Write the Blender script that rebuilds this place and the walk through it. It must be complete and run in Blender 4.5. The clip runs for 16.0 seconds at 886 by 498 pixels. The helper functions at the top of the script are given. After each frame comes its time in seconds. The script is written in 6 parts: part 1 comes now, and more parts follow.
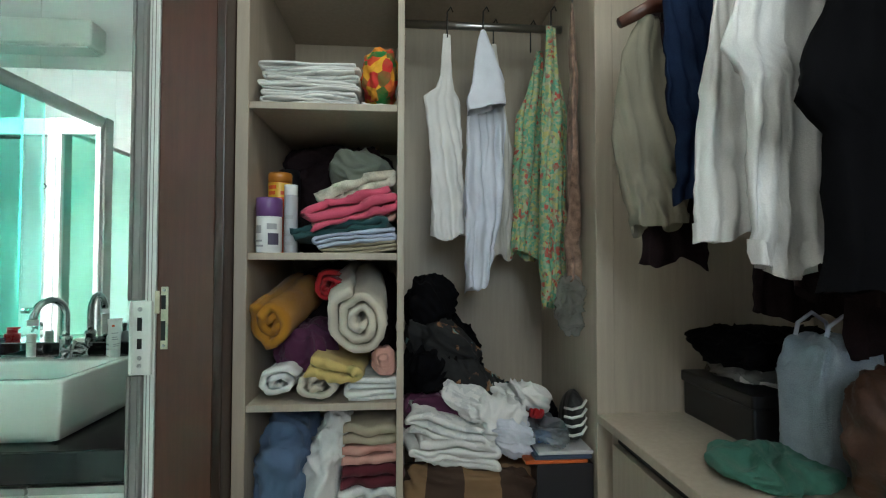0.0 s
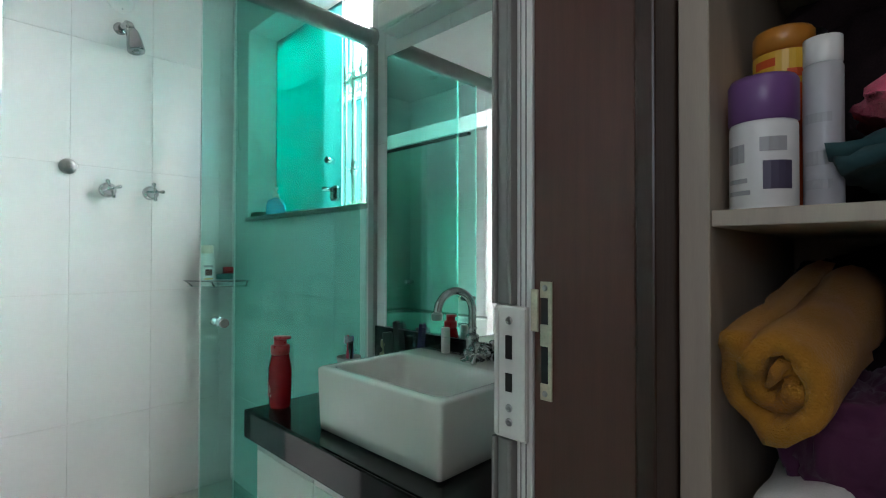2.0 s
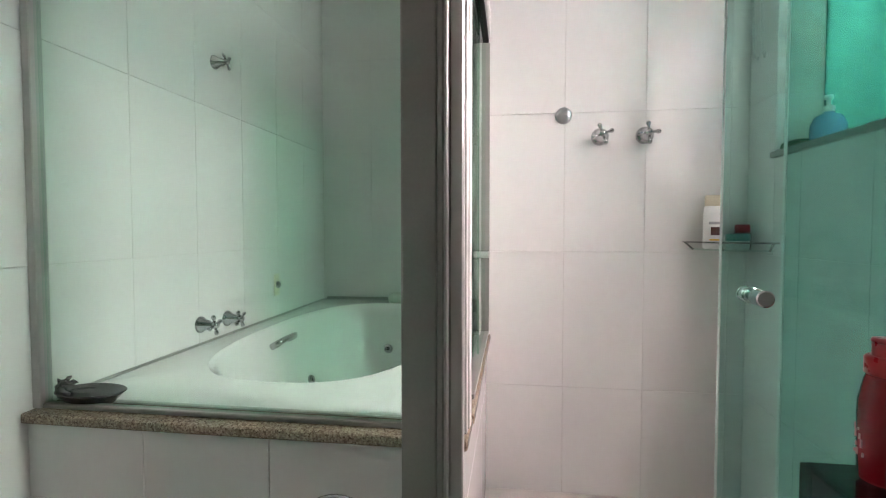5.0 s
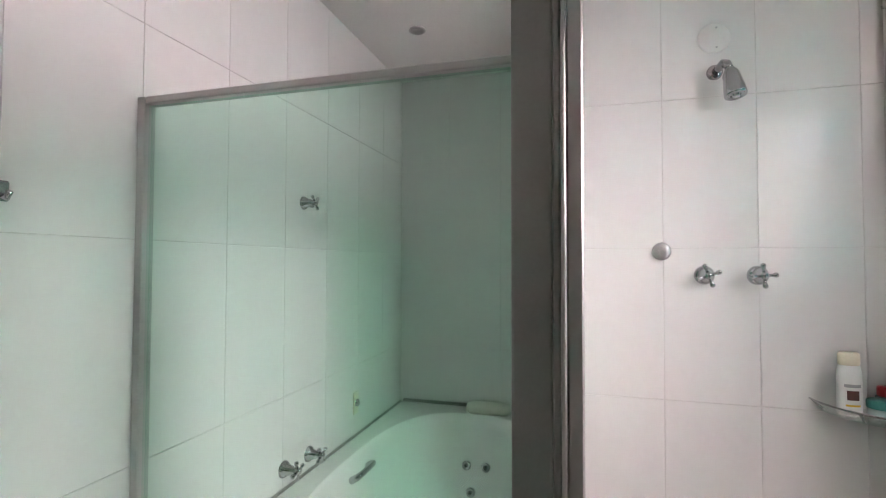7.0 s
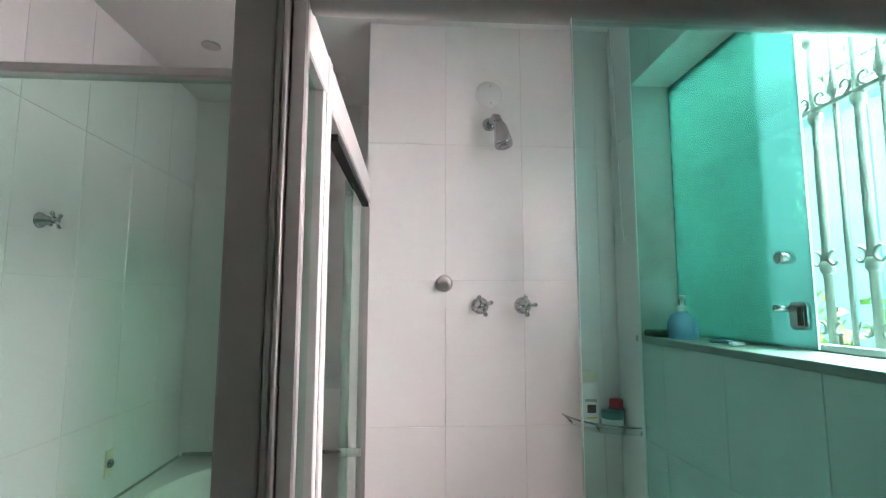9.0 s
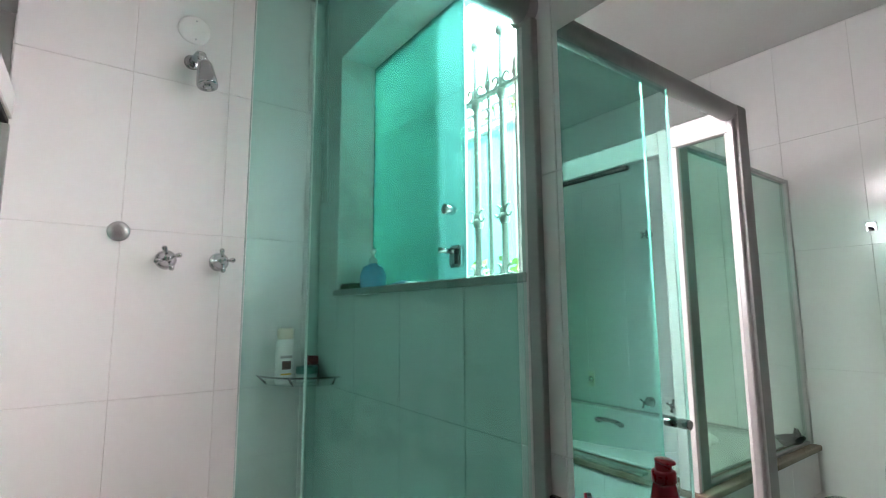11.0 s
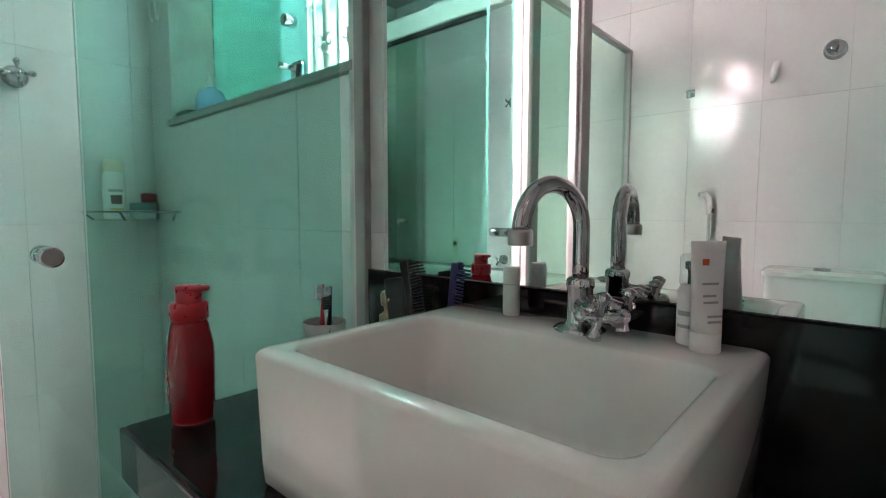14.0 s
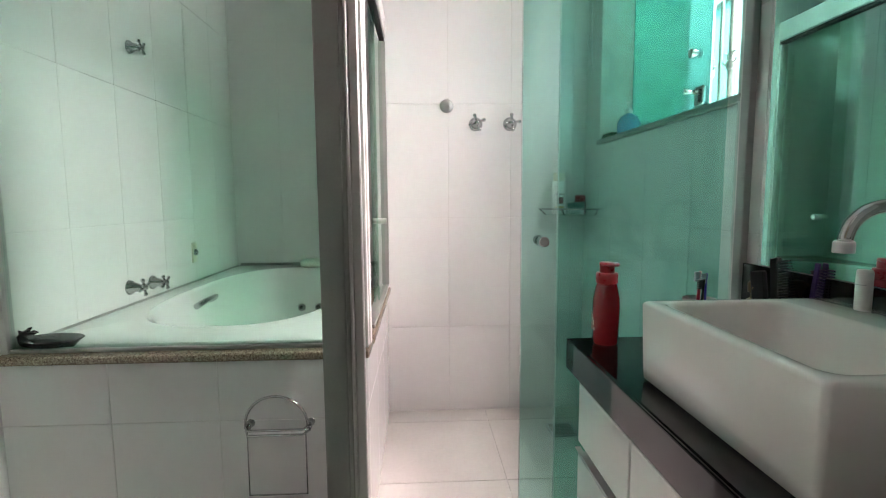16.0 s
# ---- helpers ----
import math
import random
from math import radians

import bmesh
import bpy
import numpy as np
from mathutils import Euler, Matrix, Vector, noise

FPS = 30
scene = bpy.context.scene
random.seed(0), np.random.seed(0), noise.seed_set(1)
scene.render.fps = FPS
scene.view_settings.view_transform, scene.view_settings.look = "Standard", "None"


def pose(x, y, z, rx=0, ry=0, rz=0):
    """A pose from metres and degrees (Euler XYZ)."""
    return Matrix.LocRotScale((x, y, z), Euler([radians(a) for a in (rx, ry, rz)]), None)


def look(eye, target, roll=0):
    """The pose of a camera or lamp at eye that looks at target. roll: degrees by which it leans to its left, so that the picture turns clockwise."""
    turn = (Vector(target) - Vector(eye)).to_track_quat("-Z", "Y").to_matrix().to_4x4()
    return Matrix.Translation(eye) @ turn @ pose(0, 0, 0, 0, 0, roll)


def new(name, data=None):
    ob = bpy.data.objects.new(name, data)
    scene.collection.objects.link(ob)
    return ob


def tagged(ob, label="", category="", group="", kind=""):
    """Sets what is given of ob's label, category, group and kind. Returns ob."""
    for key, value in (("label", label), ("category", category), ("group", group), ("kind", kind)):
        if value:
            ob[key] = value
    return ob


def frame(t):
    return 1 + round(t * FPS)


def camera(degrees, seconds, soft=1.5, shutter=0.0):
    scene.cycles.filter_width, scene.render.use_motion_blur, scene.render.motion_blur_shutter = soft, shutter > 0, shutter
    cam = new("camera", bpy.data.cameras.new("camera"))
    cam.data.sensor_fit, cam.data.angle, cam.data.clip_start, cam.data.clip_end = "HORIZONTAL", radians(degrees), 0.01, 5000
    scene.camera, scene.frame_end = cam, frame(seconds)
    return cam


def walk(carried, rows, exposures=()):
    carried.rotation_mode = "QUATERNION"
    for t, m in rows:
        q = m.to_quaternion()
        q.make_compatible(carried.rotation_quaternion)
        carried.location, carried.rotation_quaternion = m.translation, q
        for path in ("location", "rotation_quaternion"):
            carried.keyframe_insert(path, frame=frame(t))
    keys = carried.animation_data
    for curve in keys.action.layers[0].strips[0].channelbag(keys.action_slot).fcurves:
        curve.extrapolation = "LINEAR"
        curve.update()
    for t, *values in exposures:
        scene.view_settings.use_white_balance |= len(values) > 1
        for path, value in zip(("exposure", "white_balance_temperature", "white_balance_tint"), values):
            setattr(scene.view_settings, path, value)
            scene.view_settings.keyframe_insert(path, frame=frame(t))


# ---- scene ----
cam = camera(84.9, 16.0, soft=1.1)
PATH = [
    (0, (2.814, -1.726, 1.197), (2.976, 0.267, 1.251), 0.1),
    (0.5, (2.822, -1.509, 1.169), (2.747, 0.489, 1.23), 0.3),
    (1, (2.784, -1.363, 1.157), (2.306, 0.578, 1.217), 0.5),
    (1.5, (2.698, -1.189, 1.173), (1.721, 0.555, 1.221), 0.4),
    (2, (2.581, -1.054, 1.171), (1.186, 0.379, 1.195), 0.1),
    (2.5, (2.474, -0.952, 1.162), (0.749, 0.061, 1.18), 0.3),
    (3, (2.314, -0.926, 1.132), (0.41, -0.312, 1.135), 0.3),
    (3.5, (2.129, -0.869, 1.102), (0.16, -0.519, 1.125), 0.3),
    (4, (2.059, -0.874, 1.1), (0.063, -0.743, 1.101), 0.2),
    (4.5, (2.035, -0.885, 1.095), (0.037, -0.961, 1.06), 0.2),
    (5, (2.014, -0.899, 1.087), (0.035, -1.178, 1.009), -0.0),
    (7.5, (1.937, -0.988, 1.547), (0.017, -1.546, 1.615), 0.2),
    (8, (1.926, -0.969, 1.511), (-0.03, -1.368, 1.641), 0.3),
    (8.5, (1.922, -0.948, 1.5), (-0.067, -1.079, 1.67), 0.4),
    (9, (1.905, -0.82, 1.472), (-0.078, -0.693, 1.69), 0.1),
    (9.5, (1.902, -0.785, 1.472), (-0.048, -0.378, 1.673), -1.0),
    (10, (1.899, -0.812, 1.397), (0.061, -0.086, 1.684), 0.1),
    (12.5, (1.961, -0.614, 1.212), (0.64, 0.887, 1.256), -0.6),
    (13, (1.972, -0.613, 1.168), (0.715, 0.942, 1.132), -0.6),
    (13.5, (1.99, -0.633, 1.099), (0.755, 0.936, 0.993), -0.4),
    (14, (2.013, -0.657, 1.043), (0.695, 0.839, 0.891), 0.1),
    (14.5, (2.086, -0.731, 1.016), (0.562, 0.548, 0.815), 0.2),
    (15, (2.234, -0.8, 1.031), (0.491, 0.152, 0.804), -0.1),
    (15.5, (2.369, -0.824, 1.062), (0.461, -0.27, 0.837), -0.1),
    (16, (2.423, -0.836, 1.091), (0.436, -0.738, 0.888), -0.4),
]
EXPOSURES = [(0, 2.6, 5950, -1), (0.5, 2.6, 6200, 5), (1.0, 2.2, 6050, 5), (1.5, 1.7, 6200, 13), (2.0, 1.65, 6000, 12), (2.5, 1.65, 6000, 14), (3.0, 1.7, 6850, 34), (3.5, 1.65, 7050, 38), (5.0, 1.7, 7050, 38), (7.5, 1.65, 6900, 43), (8.4, 1.6, 6900, 47), (9.0, 1.4, 6850, 39), (10.0, 1.35, 6750, 35), (12.5, 1.7, 6800, 41), (13.5, 1.8, 6800, 45), (14.2, 1.9, 7100, 42), (15.0, 1.7, 7000, 34), (16, 1.85, 7000, 36)]
walk(cam, [(t, look(eye, target, roll)) for t, eye, target, roll in PATH], EXPOSURES)

# ---- world, sun and large lights ----
world = bpy.data.worlds.new("world")
scene.world = world
world.use_nodes = True
wn = world.node_tree
sky = wn.nodes.new("ShaderNodeTexSky")
sky.sky_type, sky.sun_disc = "NISHITA", False
sky.sun_elevation, sky.sun_rotation = radians(55), radians(20)
wn.nodes["Background"].inputs["Strength"].default_value = 0.12
wn.links.new(sky.outputs["Color"], wn.nodes["Background"].inputs["Color"])

sun = new("sun", bpy.data.lights.new("sun", "SUN"))
sun.data.energy, sun.data.angle, sun.data.color = 1.2, radians(12), (1.0, 0.95, 0.88)
sun.matrix_world = look((2, 6, 9), (0.8, 1.0, 1.0))


def area_lamp(name, eye, target, w, h, power, color=(1, 1, 1)):
    ob = new(name, bpy.data.lights.new(name, "AREA"))
    ob.data.shape, ob.data.size, ob.data.size_y = "RECTANGLE", w, h
    ob.data.energy, ob.data.color = power, color
    ob.matrix_world = look(eye, target)
    return ob


# daylight that comes in at the opening of the bathroom window
area_lamp("window_daylight", (0.76, 0.62, 2.36), (0.72, -1.0, 1.30), 1.9, 1.3, 205, (1.0, 0.965, 0.93))
# daylight that falls into the yard and onto its wall
area_lamp("yard_daylight", (0.6, 0.75, 4.6), (0.6, 1.25, 1.2), 5.0, 1.0, 600, (1.0, 0.965, 0.91))
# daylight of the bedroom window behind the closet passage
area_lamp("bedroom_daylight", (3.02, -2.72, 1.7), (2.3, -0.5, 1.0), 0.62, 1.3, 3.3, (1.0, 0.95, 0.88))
# ceiling lamp of the closet passage
area_lamp("passage_lamp", (2.95, -1.15, 2.575), (2.95, -1.15, 0), 0.34, 0.34, 0.95, (1.0, 0.95, 0.86))


# ---- materials ----
def surf(name, base, rough=0.5, metal=0.0, var=0.08, scale=6.0, fine=90.0, bump=0.05, stretch=(1, 1, 1), tone=None,
         spec=0.5, rand=0.0, coat=0.0, sheen=0.0, rough_var=0.1):
    """A painted, cast or woven surface with variation at two scales."""
    m = bpy.data.materials.new(name)
    m.use_nodes = True
    n, l = m.node_tree.nodes, m.node_tree.links
    b = n["Principled BSDF"]
    geo = n.new("ShaderNodeNewGeometry")
    mp = n.new("ShaderNodeMapping")
    mp.inputs["Scale"].default_value = stretch
    l.new(geo.outputs["Position"], mp.inputs["Vector"])
    big, small = n.new("ShaderNodeTexNoise"), n.new("ShaderNodeTexNoise")
    big.inputs["Scale"].default_value, big.inputs["Detail"].default_value = scale, 4
    small.inputs["Scale"].default_value, small.inputs["Detail"].default_value = fine, 3
    for t in (big, small):
        l.new(mp.outputs["Vector"], t.inputs["Vector"])
    add = n.new("ShaderNodeMath")
    add.operation = "MULTIPLY_ADD"
    l.new(small.outputs["Fac"], add.inputs[0])
    add.inputs[1].default_value = 0.5
    l.new(big.outputs["Fac"], add.inputs[2])
    ramp = n.new("ShaderNodeMapRange")
    ramp.inputs["From Min"].default_value, ramp.inputs["From Max"].default_value = 0.45, 1.05
    l.new(add.outputs[0], ramp.inputs["Value"])
    mix = n.new("ShaderNodeMix")
    mix.data_type = "RGBA"
    dark = tone or tuple(c * (1 - 2 * var) for c in base)
    mix.inputs["A"].default_value = (*dark, 1)
    mix.inputs["B"].default_value = (*(min(1, c * (1 + var)) for c in base), 1)
    l.new(ramp.outputs["Result"], mix.inputs["Factor"])
    out = mix.outputs["Result"]
    if rand:
        info = n.new("ShaderNodeObjectInfo")
        mr = n.new("ShaderNodeMapRange")
        mr.inputs["To Min"].default_value, mr.inputs["To Max"].default_value = 1 - rand, 1 + rand
        l.new(info.outputs["Random"], mr.inputs["Value"])
        hsv = n.new("ShaderNodeHueSaturation")
        l.new(mr.outputs["Result"], hsv.inputs["Value"])
        l.new(out, hsv.inputs["Color"])
        out = hsv.outputs["Color"]
    l.new(out, b.inputs["Base Color"])
    rr = n.new("ShaderNodeMapRange")
    rr.inputs["To Min"].default_value, rr.inputs["To Max"].default_value = max(0, rough - rough_var * rough), rough + rough_var * rough
    l.new(small.outputs["Fac"], rr.inputs["Value"])
    l.new(rr.outputs["Result"], b.inputs["Roughness"])
    b.inputs["Metallic"].default_value = metal
    b.inputs["Specular IOR Level"].default_value = spec
    b.inputs["Coat Weight"].default_value = coat
    b.inputs["Sheen Weight"].default_value = sheen
    if bump:
        bp = n.new("ShaderNodeBump")
        bp.inputs["Strength"].default_value, bp.inputs["Distance"].default_value = bump, 0.01
        l.new(add.outputs[0], bp.inputs["Height"])
        l.new(bp.outputs["Normal"], b.inputs["Normal"])
    return m


def glass(name, tint, rough=0.0, milk=0.0, milk_tint=(1, 1, 1), gloss=1.0):
    """A thin tinted pane: light goes straight through it, and it mirrors more at a grazing angle."""
    m = bpy.data.materials.new(name)
    m.use_nodes = True
    n, l = m.node_tree.nodes, m.node_tree.links
    n.remove(n["Principled BSDF"])
    tr, gl, lw, pw, fr, mx = (n.new("ShaderNode" + k) for k in ("BsdfTransparent", "BsdfGlossy", "LayerWeight", "Math", "MapRange", "MixShader"))
    tr.inputs["Color"].default_value = (*tint, 1)
    gl.inputs["Roughness"].default_value = rough
    gl.inputs["Color"].default_value = (gloss, gloss, gloss, 1)
    lw.inputs["Blend"].default_value = 0.5
    pw.operation, pw.inputs[1].default_value = "POWER", 5.0
    l.new(lw.outputs["Facing"], pw.inputs[0])
    l.new(pw.outputs[0], fr.inputs["Value"])
    fr.inputs["To Min"].default_value, fr.inputs["To Max"].default_value = 0.03, 0.8
    body = tr.outputs[0]
    if milk:
        ml, mm = n.new("ShaderNodeBsdfTranslucent"), n.new("ShaderNodeMixShader")
        ml.inputs["Color"].default_value = (*milk_tint, 1)
        mm.inputs[0].default_value = milk
        l.new(body, mm.inputs[1])
        l.new(ml.outputs[0], mm.inputs[2])
        body = mm.outputs[0]
    l.new(fr.outputs[0], mx.inputs[0])
    l.new(body, mx.inputs[1])
    l.new(gl.outputs[0], mx.inputs[2])
    l.new(mx.outputs[0], n["Material Output"].inputs["Surface"])
    return m


def glow(name, color, strength):
    m = bpy.data.materials.new(name)
    m.use_nodes = True
    n, l = m.node_tree.nodes, m.node_tree.links
    n.remove(n["Principled BSDF"])
    e = n.new("ShaderNodeEmission")
    e.inputs["Color"].default_value, e.inputs["Strength"].default_value = (*color, 1), strength
    l.new(e.outputs[0], n["Material Output"].inputs["Surface"])
    return m


def speckle(name, colors, scale, rough):
    """Polished granite: grains of several colours."""
    m = bpy.data.materials.new(name)
    m.use_nodes = True
    n, l = m.node_tree.nodes, m.node_tree.links
    b = n["Principled BSDF"]
    geo, vo, ns, cr = (n.new("ShaderNode" + k) for k in ("NewGeometry", "TexVoronoi", "TexNoise", "ValToRGB"))
    vo.inputs["Scale"].default_value = scale
    ns.inputs["Scale"].default_value, ns.inputs["Detail"].default_value = scale * 0.25, 6
    l.new(geo.outputs["Position"], vo.inputs["Vector"])
    l.new(geo.outputs["Position"], ns.inputs["Vector"])
    sep, ad = n.new("ShaderNodeSeparateColor"), n.new("ShaderNodeMath")
    l.new(vo.outputs["Color"], sep.inputs[0])
    ad.operation = "MULTIPLY_ADD"
    l.new(sep.outputs[0], ad.inputs[0])
    ad.inputs[1].default_value = 0.55
    mu = n.new("ShaderNodeMath")
    mu.operation = "MULTIPLY"
    l.new(ns.outputs["Fac"], mu.inputs[0])
    mu.inputs[1].default_value = 0.6
    l.new(mu.outputs[0], ad.inputs[2])
    l.new(ad.outputs[0], cr.inputs["Fac"])
    while len(cr.color_ramp.elements) < len(colors):
        cr.color_ramp.elements.new(0.5)
    for k, (e, c) in enumerate(zip(cr.color_ramp.elements, colors)):
        e.position, e.color = 0.15 + 0.7 * k / (len(colors) - 1), (*c, 1)
    l.new(cr.outputs["Color"], b.inputs["Base Color"])
    b.inputs["Roughness"].default_value = rough
    return m


M_TILE = surf("white_glazed_tile", (0.74, 0.73, 0.715), 0.12, var=0.015, scale=3, fine=25, bump=0.006, rand=0.006, rough_var=0.2)
M_GROUT = surf("pale_grout", (0.70, 0.68, 0.655), 0.9, var=0.15, scale=10, fine=200, bump=0.2)
M_FLOOR = surf("cream_floor_tile", (0.68, 0.66, 0.62), 0.22, var=0.04, scale=4, fine=60, bump=0.02, rand=0.02)
M_PAINT = surf("white_wall_paint", (0.72, 0.71, 0.69), 0.85, var=0.03, scale=2, fine=150, bump=0.05)
M_CEIL = surf("white_ceiling_paint", (0.72, 0.71, 0.69), 0.9, var=0.04, scale=1.5, fine=120, bump=0.04)
M_BLACK = speckle("black_granite", [(0.004, 0.004, 0.005), (0.006, 0.006, 0.007), (0.010, 0.010, 0.011)], 500, 0.07)
M_GRANITE = speckle("beige_granite", [(0.04, 0.024, 0.016), (0.19, 0.14, 0.10), (0.34, 0.28, 0.21), (0.12, 0.08, 0.055)], 260, 0.25)
M_GREYSTONE = speckle("grey_stone", [(0.16, 0.16, 0.15), (0.32, 0.32, 0.30), (0.25, 0.25, 0.23)], 300, 0.4)
M_ALU = surf("bronze_grey_aluminium", (0.30, 0.30, 0.28), 0.36, metal=0.35, var=0.05, scale=5, fine=150, bump=0.01)
M_ALU_LIGHT = surf("silver_aluminium", (0.50, 0.485, 0.475), 0.32, metal=0.55, var=0.04, scale=5, fine=150, bump=0.01)
M_ALU_MID = surf("grey_aluminium", (0.36, 0.355, 0.345), 0.42, metal=0.3, var=0.05, scale=5, fine=150, bump=0.01)
M_WHITE_ALU = surf("white_lacquered_aluminium", (0.58, 0.57, 0.55), 0.35, var=0.03, scale=5, fine=120, bump=0.01)
M_CHROME = surf("chrome", (0.50, 0.50, 0.51), 0.06, metal=1.0, var=0.03, scale=15, fine=100, bump=0.0, rough_var=0.5)
M_STEEL = surf("brushed_steel", (0.5, 0.5, 0.5), 0.3, metal=1.0, var=0.06, scale=20, fine=200, bump=0.02)
M_CERAMIC = surf("white_ceramic", (0.78, 0.77, 0.735), 0.05, var=0.012, scale=5, fine=60, bump=0.002, coat=0.6)
M_TUB = surf("white_acrylic", (0.80, 0.80, 0.78), 0.12, var=0.015, scale=4, fine=50, bump=0.004)
M_GREEN = glass("green_tempered_glass", (0.70, 0.93, 0.89))
M_PALE = glass("pale_green_glass", (0.80, 0.96, 0.90))
M_EDGE = surf("glass_edge", (0.66, 0.80, 0.76), 0.1, var=0.03, scale=10, fine=50, bump=0.0)
M_WINGLASS = glass("frosted_green_window_glass", (0.04, 0.11, 0.105), 0.05, milk=0.8, milk_tint=(0.13, 0.27, 0.27))
M_OUTGLASS = glass("green_window_glass", (0.25, 0.74, 0.67))
M_MIRROR = surf("mirror_silver", (0.86, 0.88, 0.87), 0.0, metal=1.0, var=0.0, scale=2, fine=3, bump=0.0, rough_var=0)
M_LAMINATE = surf("beige_wood_laminate", (0.40, 0.345, 0.275), 0.5, var=0.06, scale=5, fine=60, bump=0.03, stretch=(14, 14, 1), rand=0.02)
M_WHITELAM = surf("white_laminate", (0.78, 0.77, 0.74), 0.3, var=0.02, scale=4, fine=90, bump=0.01)
M_WOOD = surf("dark_varnished_wood", (0.082, 0.031, 0.020), 0.32, var=0.10, scale=5, fine=40, bump=0.05, stretch=(22, 22, 1))
M_WOOD_DARK = surf("darker_varnished_wood", (0.040, 0.018, 0.012), 0.35, var=0.25, scale=5, fine=40, bump=0.05, stretch=(22, 22, 1))
M_PVC = surf("white_plastic", (0.74, 0.74, 0.72), 0.35, var=0.03, scale=8, fine=120, bump=0.01)
M_GREYPVC = surf("grey_door_profile", (0.24, 0.235, 0.23), 0.4, var=0.05, scale=8, fine=120, bump=0.01)
M_DARK = surf("black_hole", (0.006, 0.006, 0.006), 0.7, var=0.1, bump=0.0)
M_BRASS = surf("worn_brass_plate", (0.62, 0.56, 0.43), 0.4, metal=0.6, var=0.15, scale=40, fine=300, bump=0.03)
M_IRON = surf("grey_painted_iron", (0.24, 0.23, 0.21), 0.45, var=0.12, scale=20, fine=150, bump=0.06)


# ---- building helpers ----
def whereabouts(o):
    m = o.matrix_basis.copy()
    return whereabouts(o.parent) @ o.matrix_parent_inverse @ m if o.parent else m


def obj(name, bm, material, parent=None, smooth=False):
    me = bpy.data.meshes.new(name)
    bm.normal_update()
    if smooth:
        for f in bm.faces:
            f.smooth = True
    bm.to_mesh(me)
    bm.free()
    for m in material if isinstance(material, (list, tuple)) else (material,):
        me.materials.append(m)
    ob = new(name, me)
    if parent:
        ob.parent = parent
        ob.matrix_parent_inverse = whereabouts(parent).inverted()
    return ob


def part(name, bm, material, parent, label="", smooth=False):
    ob = obj(name, bm, material, parent, smooth)
    if label:
        ob["label"] = label
    return ob


def thing(name, at, label, category, group="", kind=""):
    ob = new(name)
    ob.empty_display_size = 0.05
    ob.location = at
    return tagged(ob, label, category, group, kind)


def B():
    return bmesh.new()


def box(bm, x0, x1, y0, y1, z0, z1, bevel=0.0, seg=1, m=None):
    r = bmesh.ops.create_cube(bm, size=1)
    vs = r["verts"]
    for v in vs:
        v.co = Vector(((x0 + x1) / 2 + v.co.x * (x1 - x0), (y0 + y1) / 2 + v.co.y * (y1 - y0), (z0 + z1) / 2 + v.co.z * (z1 - z0)))
        if m:
            v.co = m @ v.co
    if bevel:
        es = {e for v in vs for e in v.link_edges}
        bmesh.ops.bevel(bm, geom=list(es), offset=bevel, segments=seg, affect="EDGES", profile=0.6)
    return bm


def bx(x0, x1, y0, y1, z0, z1, bevel=0.0, seg=1, m=None):
    return box(B(), x0, x1, y0, y1, z0, z1, bevel, seg, m)


def lathe(profile, at=(0, 0, 0), seg=24, m=None, bm=None, sx=1.0, sy=1.0):
    """Turns a profile of (radius, height) about z; closes the ends that reach radius 0."""
    bm = bm or B()
    rings = []
    for r, h in profile:
        if r < 1e-6:
            rings.append([bm.verts.new((0, 0, h))])
        else:
            rings.append([bm.verts.new((r * sx * math.cos(2 * math.pi * k / seg), r * sy * math.sin(2 * math.pi * k / seg), h)) for k in range(seg)])
    for a, b in zip(rings, rings[1:]):
        for k in range(seg):
            j = (k + 1) % seg
            if len(a) == 1 and len(b) > 1:
                bm.faces.new((a[0], b[k], b[j]))
            elif len(b) == 1 and len(a) > 1:
                bm.faces.new((a[k], a[j], b[0]))
            elif len(a) > 1:
                bm.faces.new((a[k], a[j], b[j], b[k]))
    mm = Matrix.Translation(at) @ (m or Matrix())
    for ring in rings:
        for v in ring:
            v.co = mm @ v.co
    return bm


def tube(points, r, seg=10, bm=None, caps=True, closed=False, flat=1.0):
    """Sweeps a circle of radius r (one number, or one a point) along points."""
    bm = bm or B()
    pts = [Vector(p) for p in points]
    rad = r if isinstance(r, (list, tuple)) else [r] * len(pts)
    rings, up = [], None
    for k, p in enumerate(pts):
        a = pts[(k - 1) % len(pts)] if closed or k else p
        b = pts[(k + 1) % len(pts)] if closed or k < len(pts) - 1 else p
        d = (b - a).normalized()
        if up is None:
            up = d.orthogonal().normalized()
        up = (up - d * up.dot(d)).normalized()
        side = d.cross(up)
        rings.append([bm.verts.new(p + rad[k] * (math.cos(q) * up + flat * math.sin(q) * side)) for q in (2 * math.pi * i / seg for i in range(seg))])
    pairs = list(zip(rings, rings[1:])) + ([(rings[-1], rings[0])] if closed else [])
    for a, b in pairs:
        for i in range(seg):
            j = (i + 1) % seg
            bm.faces.new((a[i], a[j], b[j], b[i]))
    if caps and not closed:
        bm.faces.new(rings[0][::-1])
        bm.faces.new(rings[-1])
    return bm


def arc(c, r, a0, a1, n, u=(1, 0, 0), v=(0, 0, 1)):
    c, u, v = Vector(c), Vector(u), Vector(v)
    return [c + r * (math.cos(radians(a0 + (a1 - a0) * k / n)) * u + math.sin(radians(a0 + (a1 - a0) * k / n)) * v) for k in range(n + 1)]


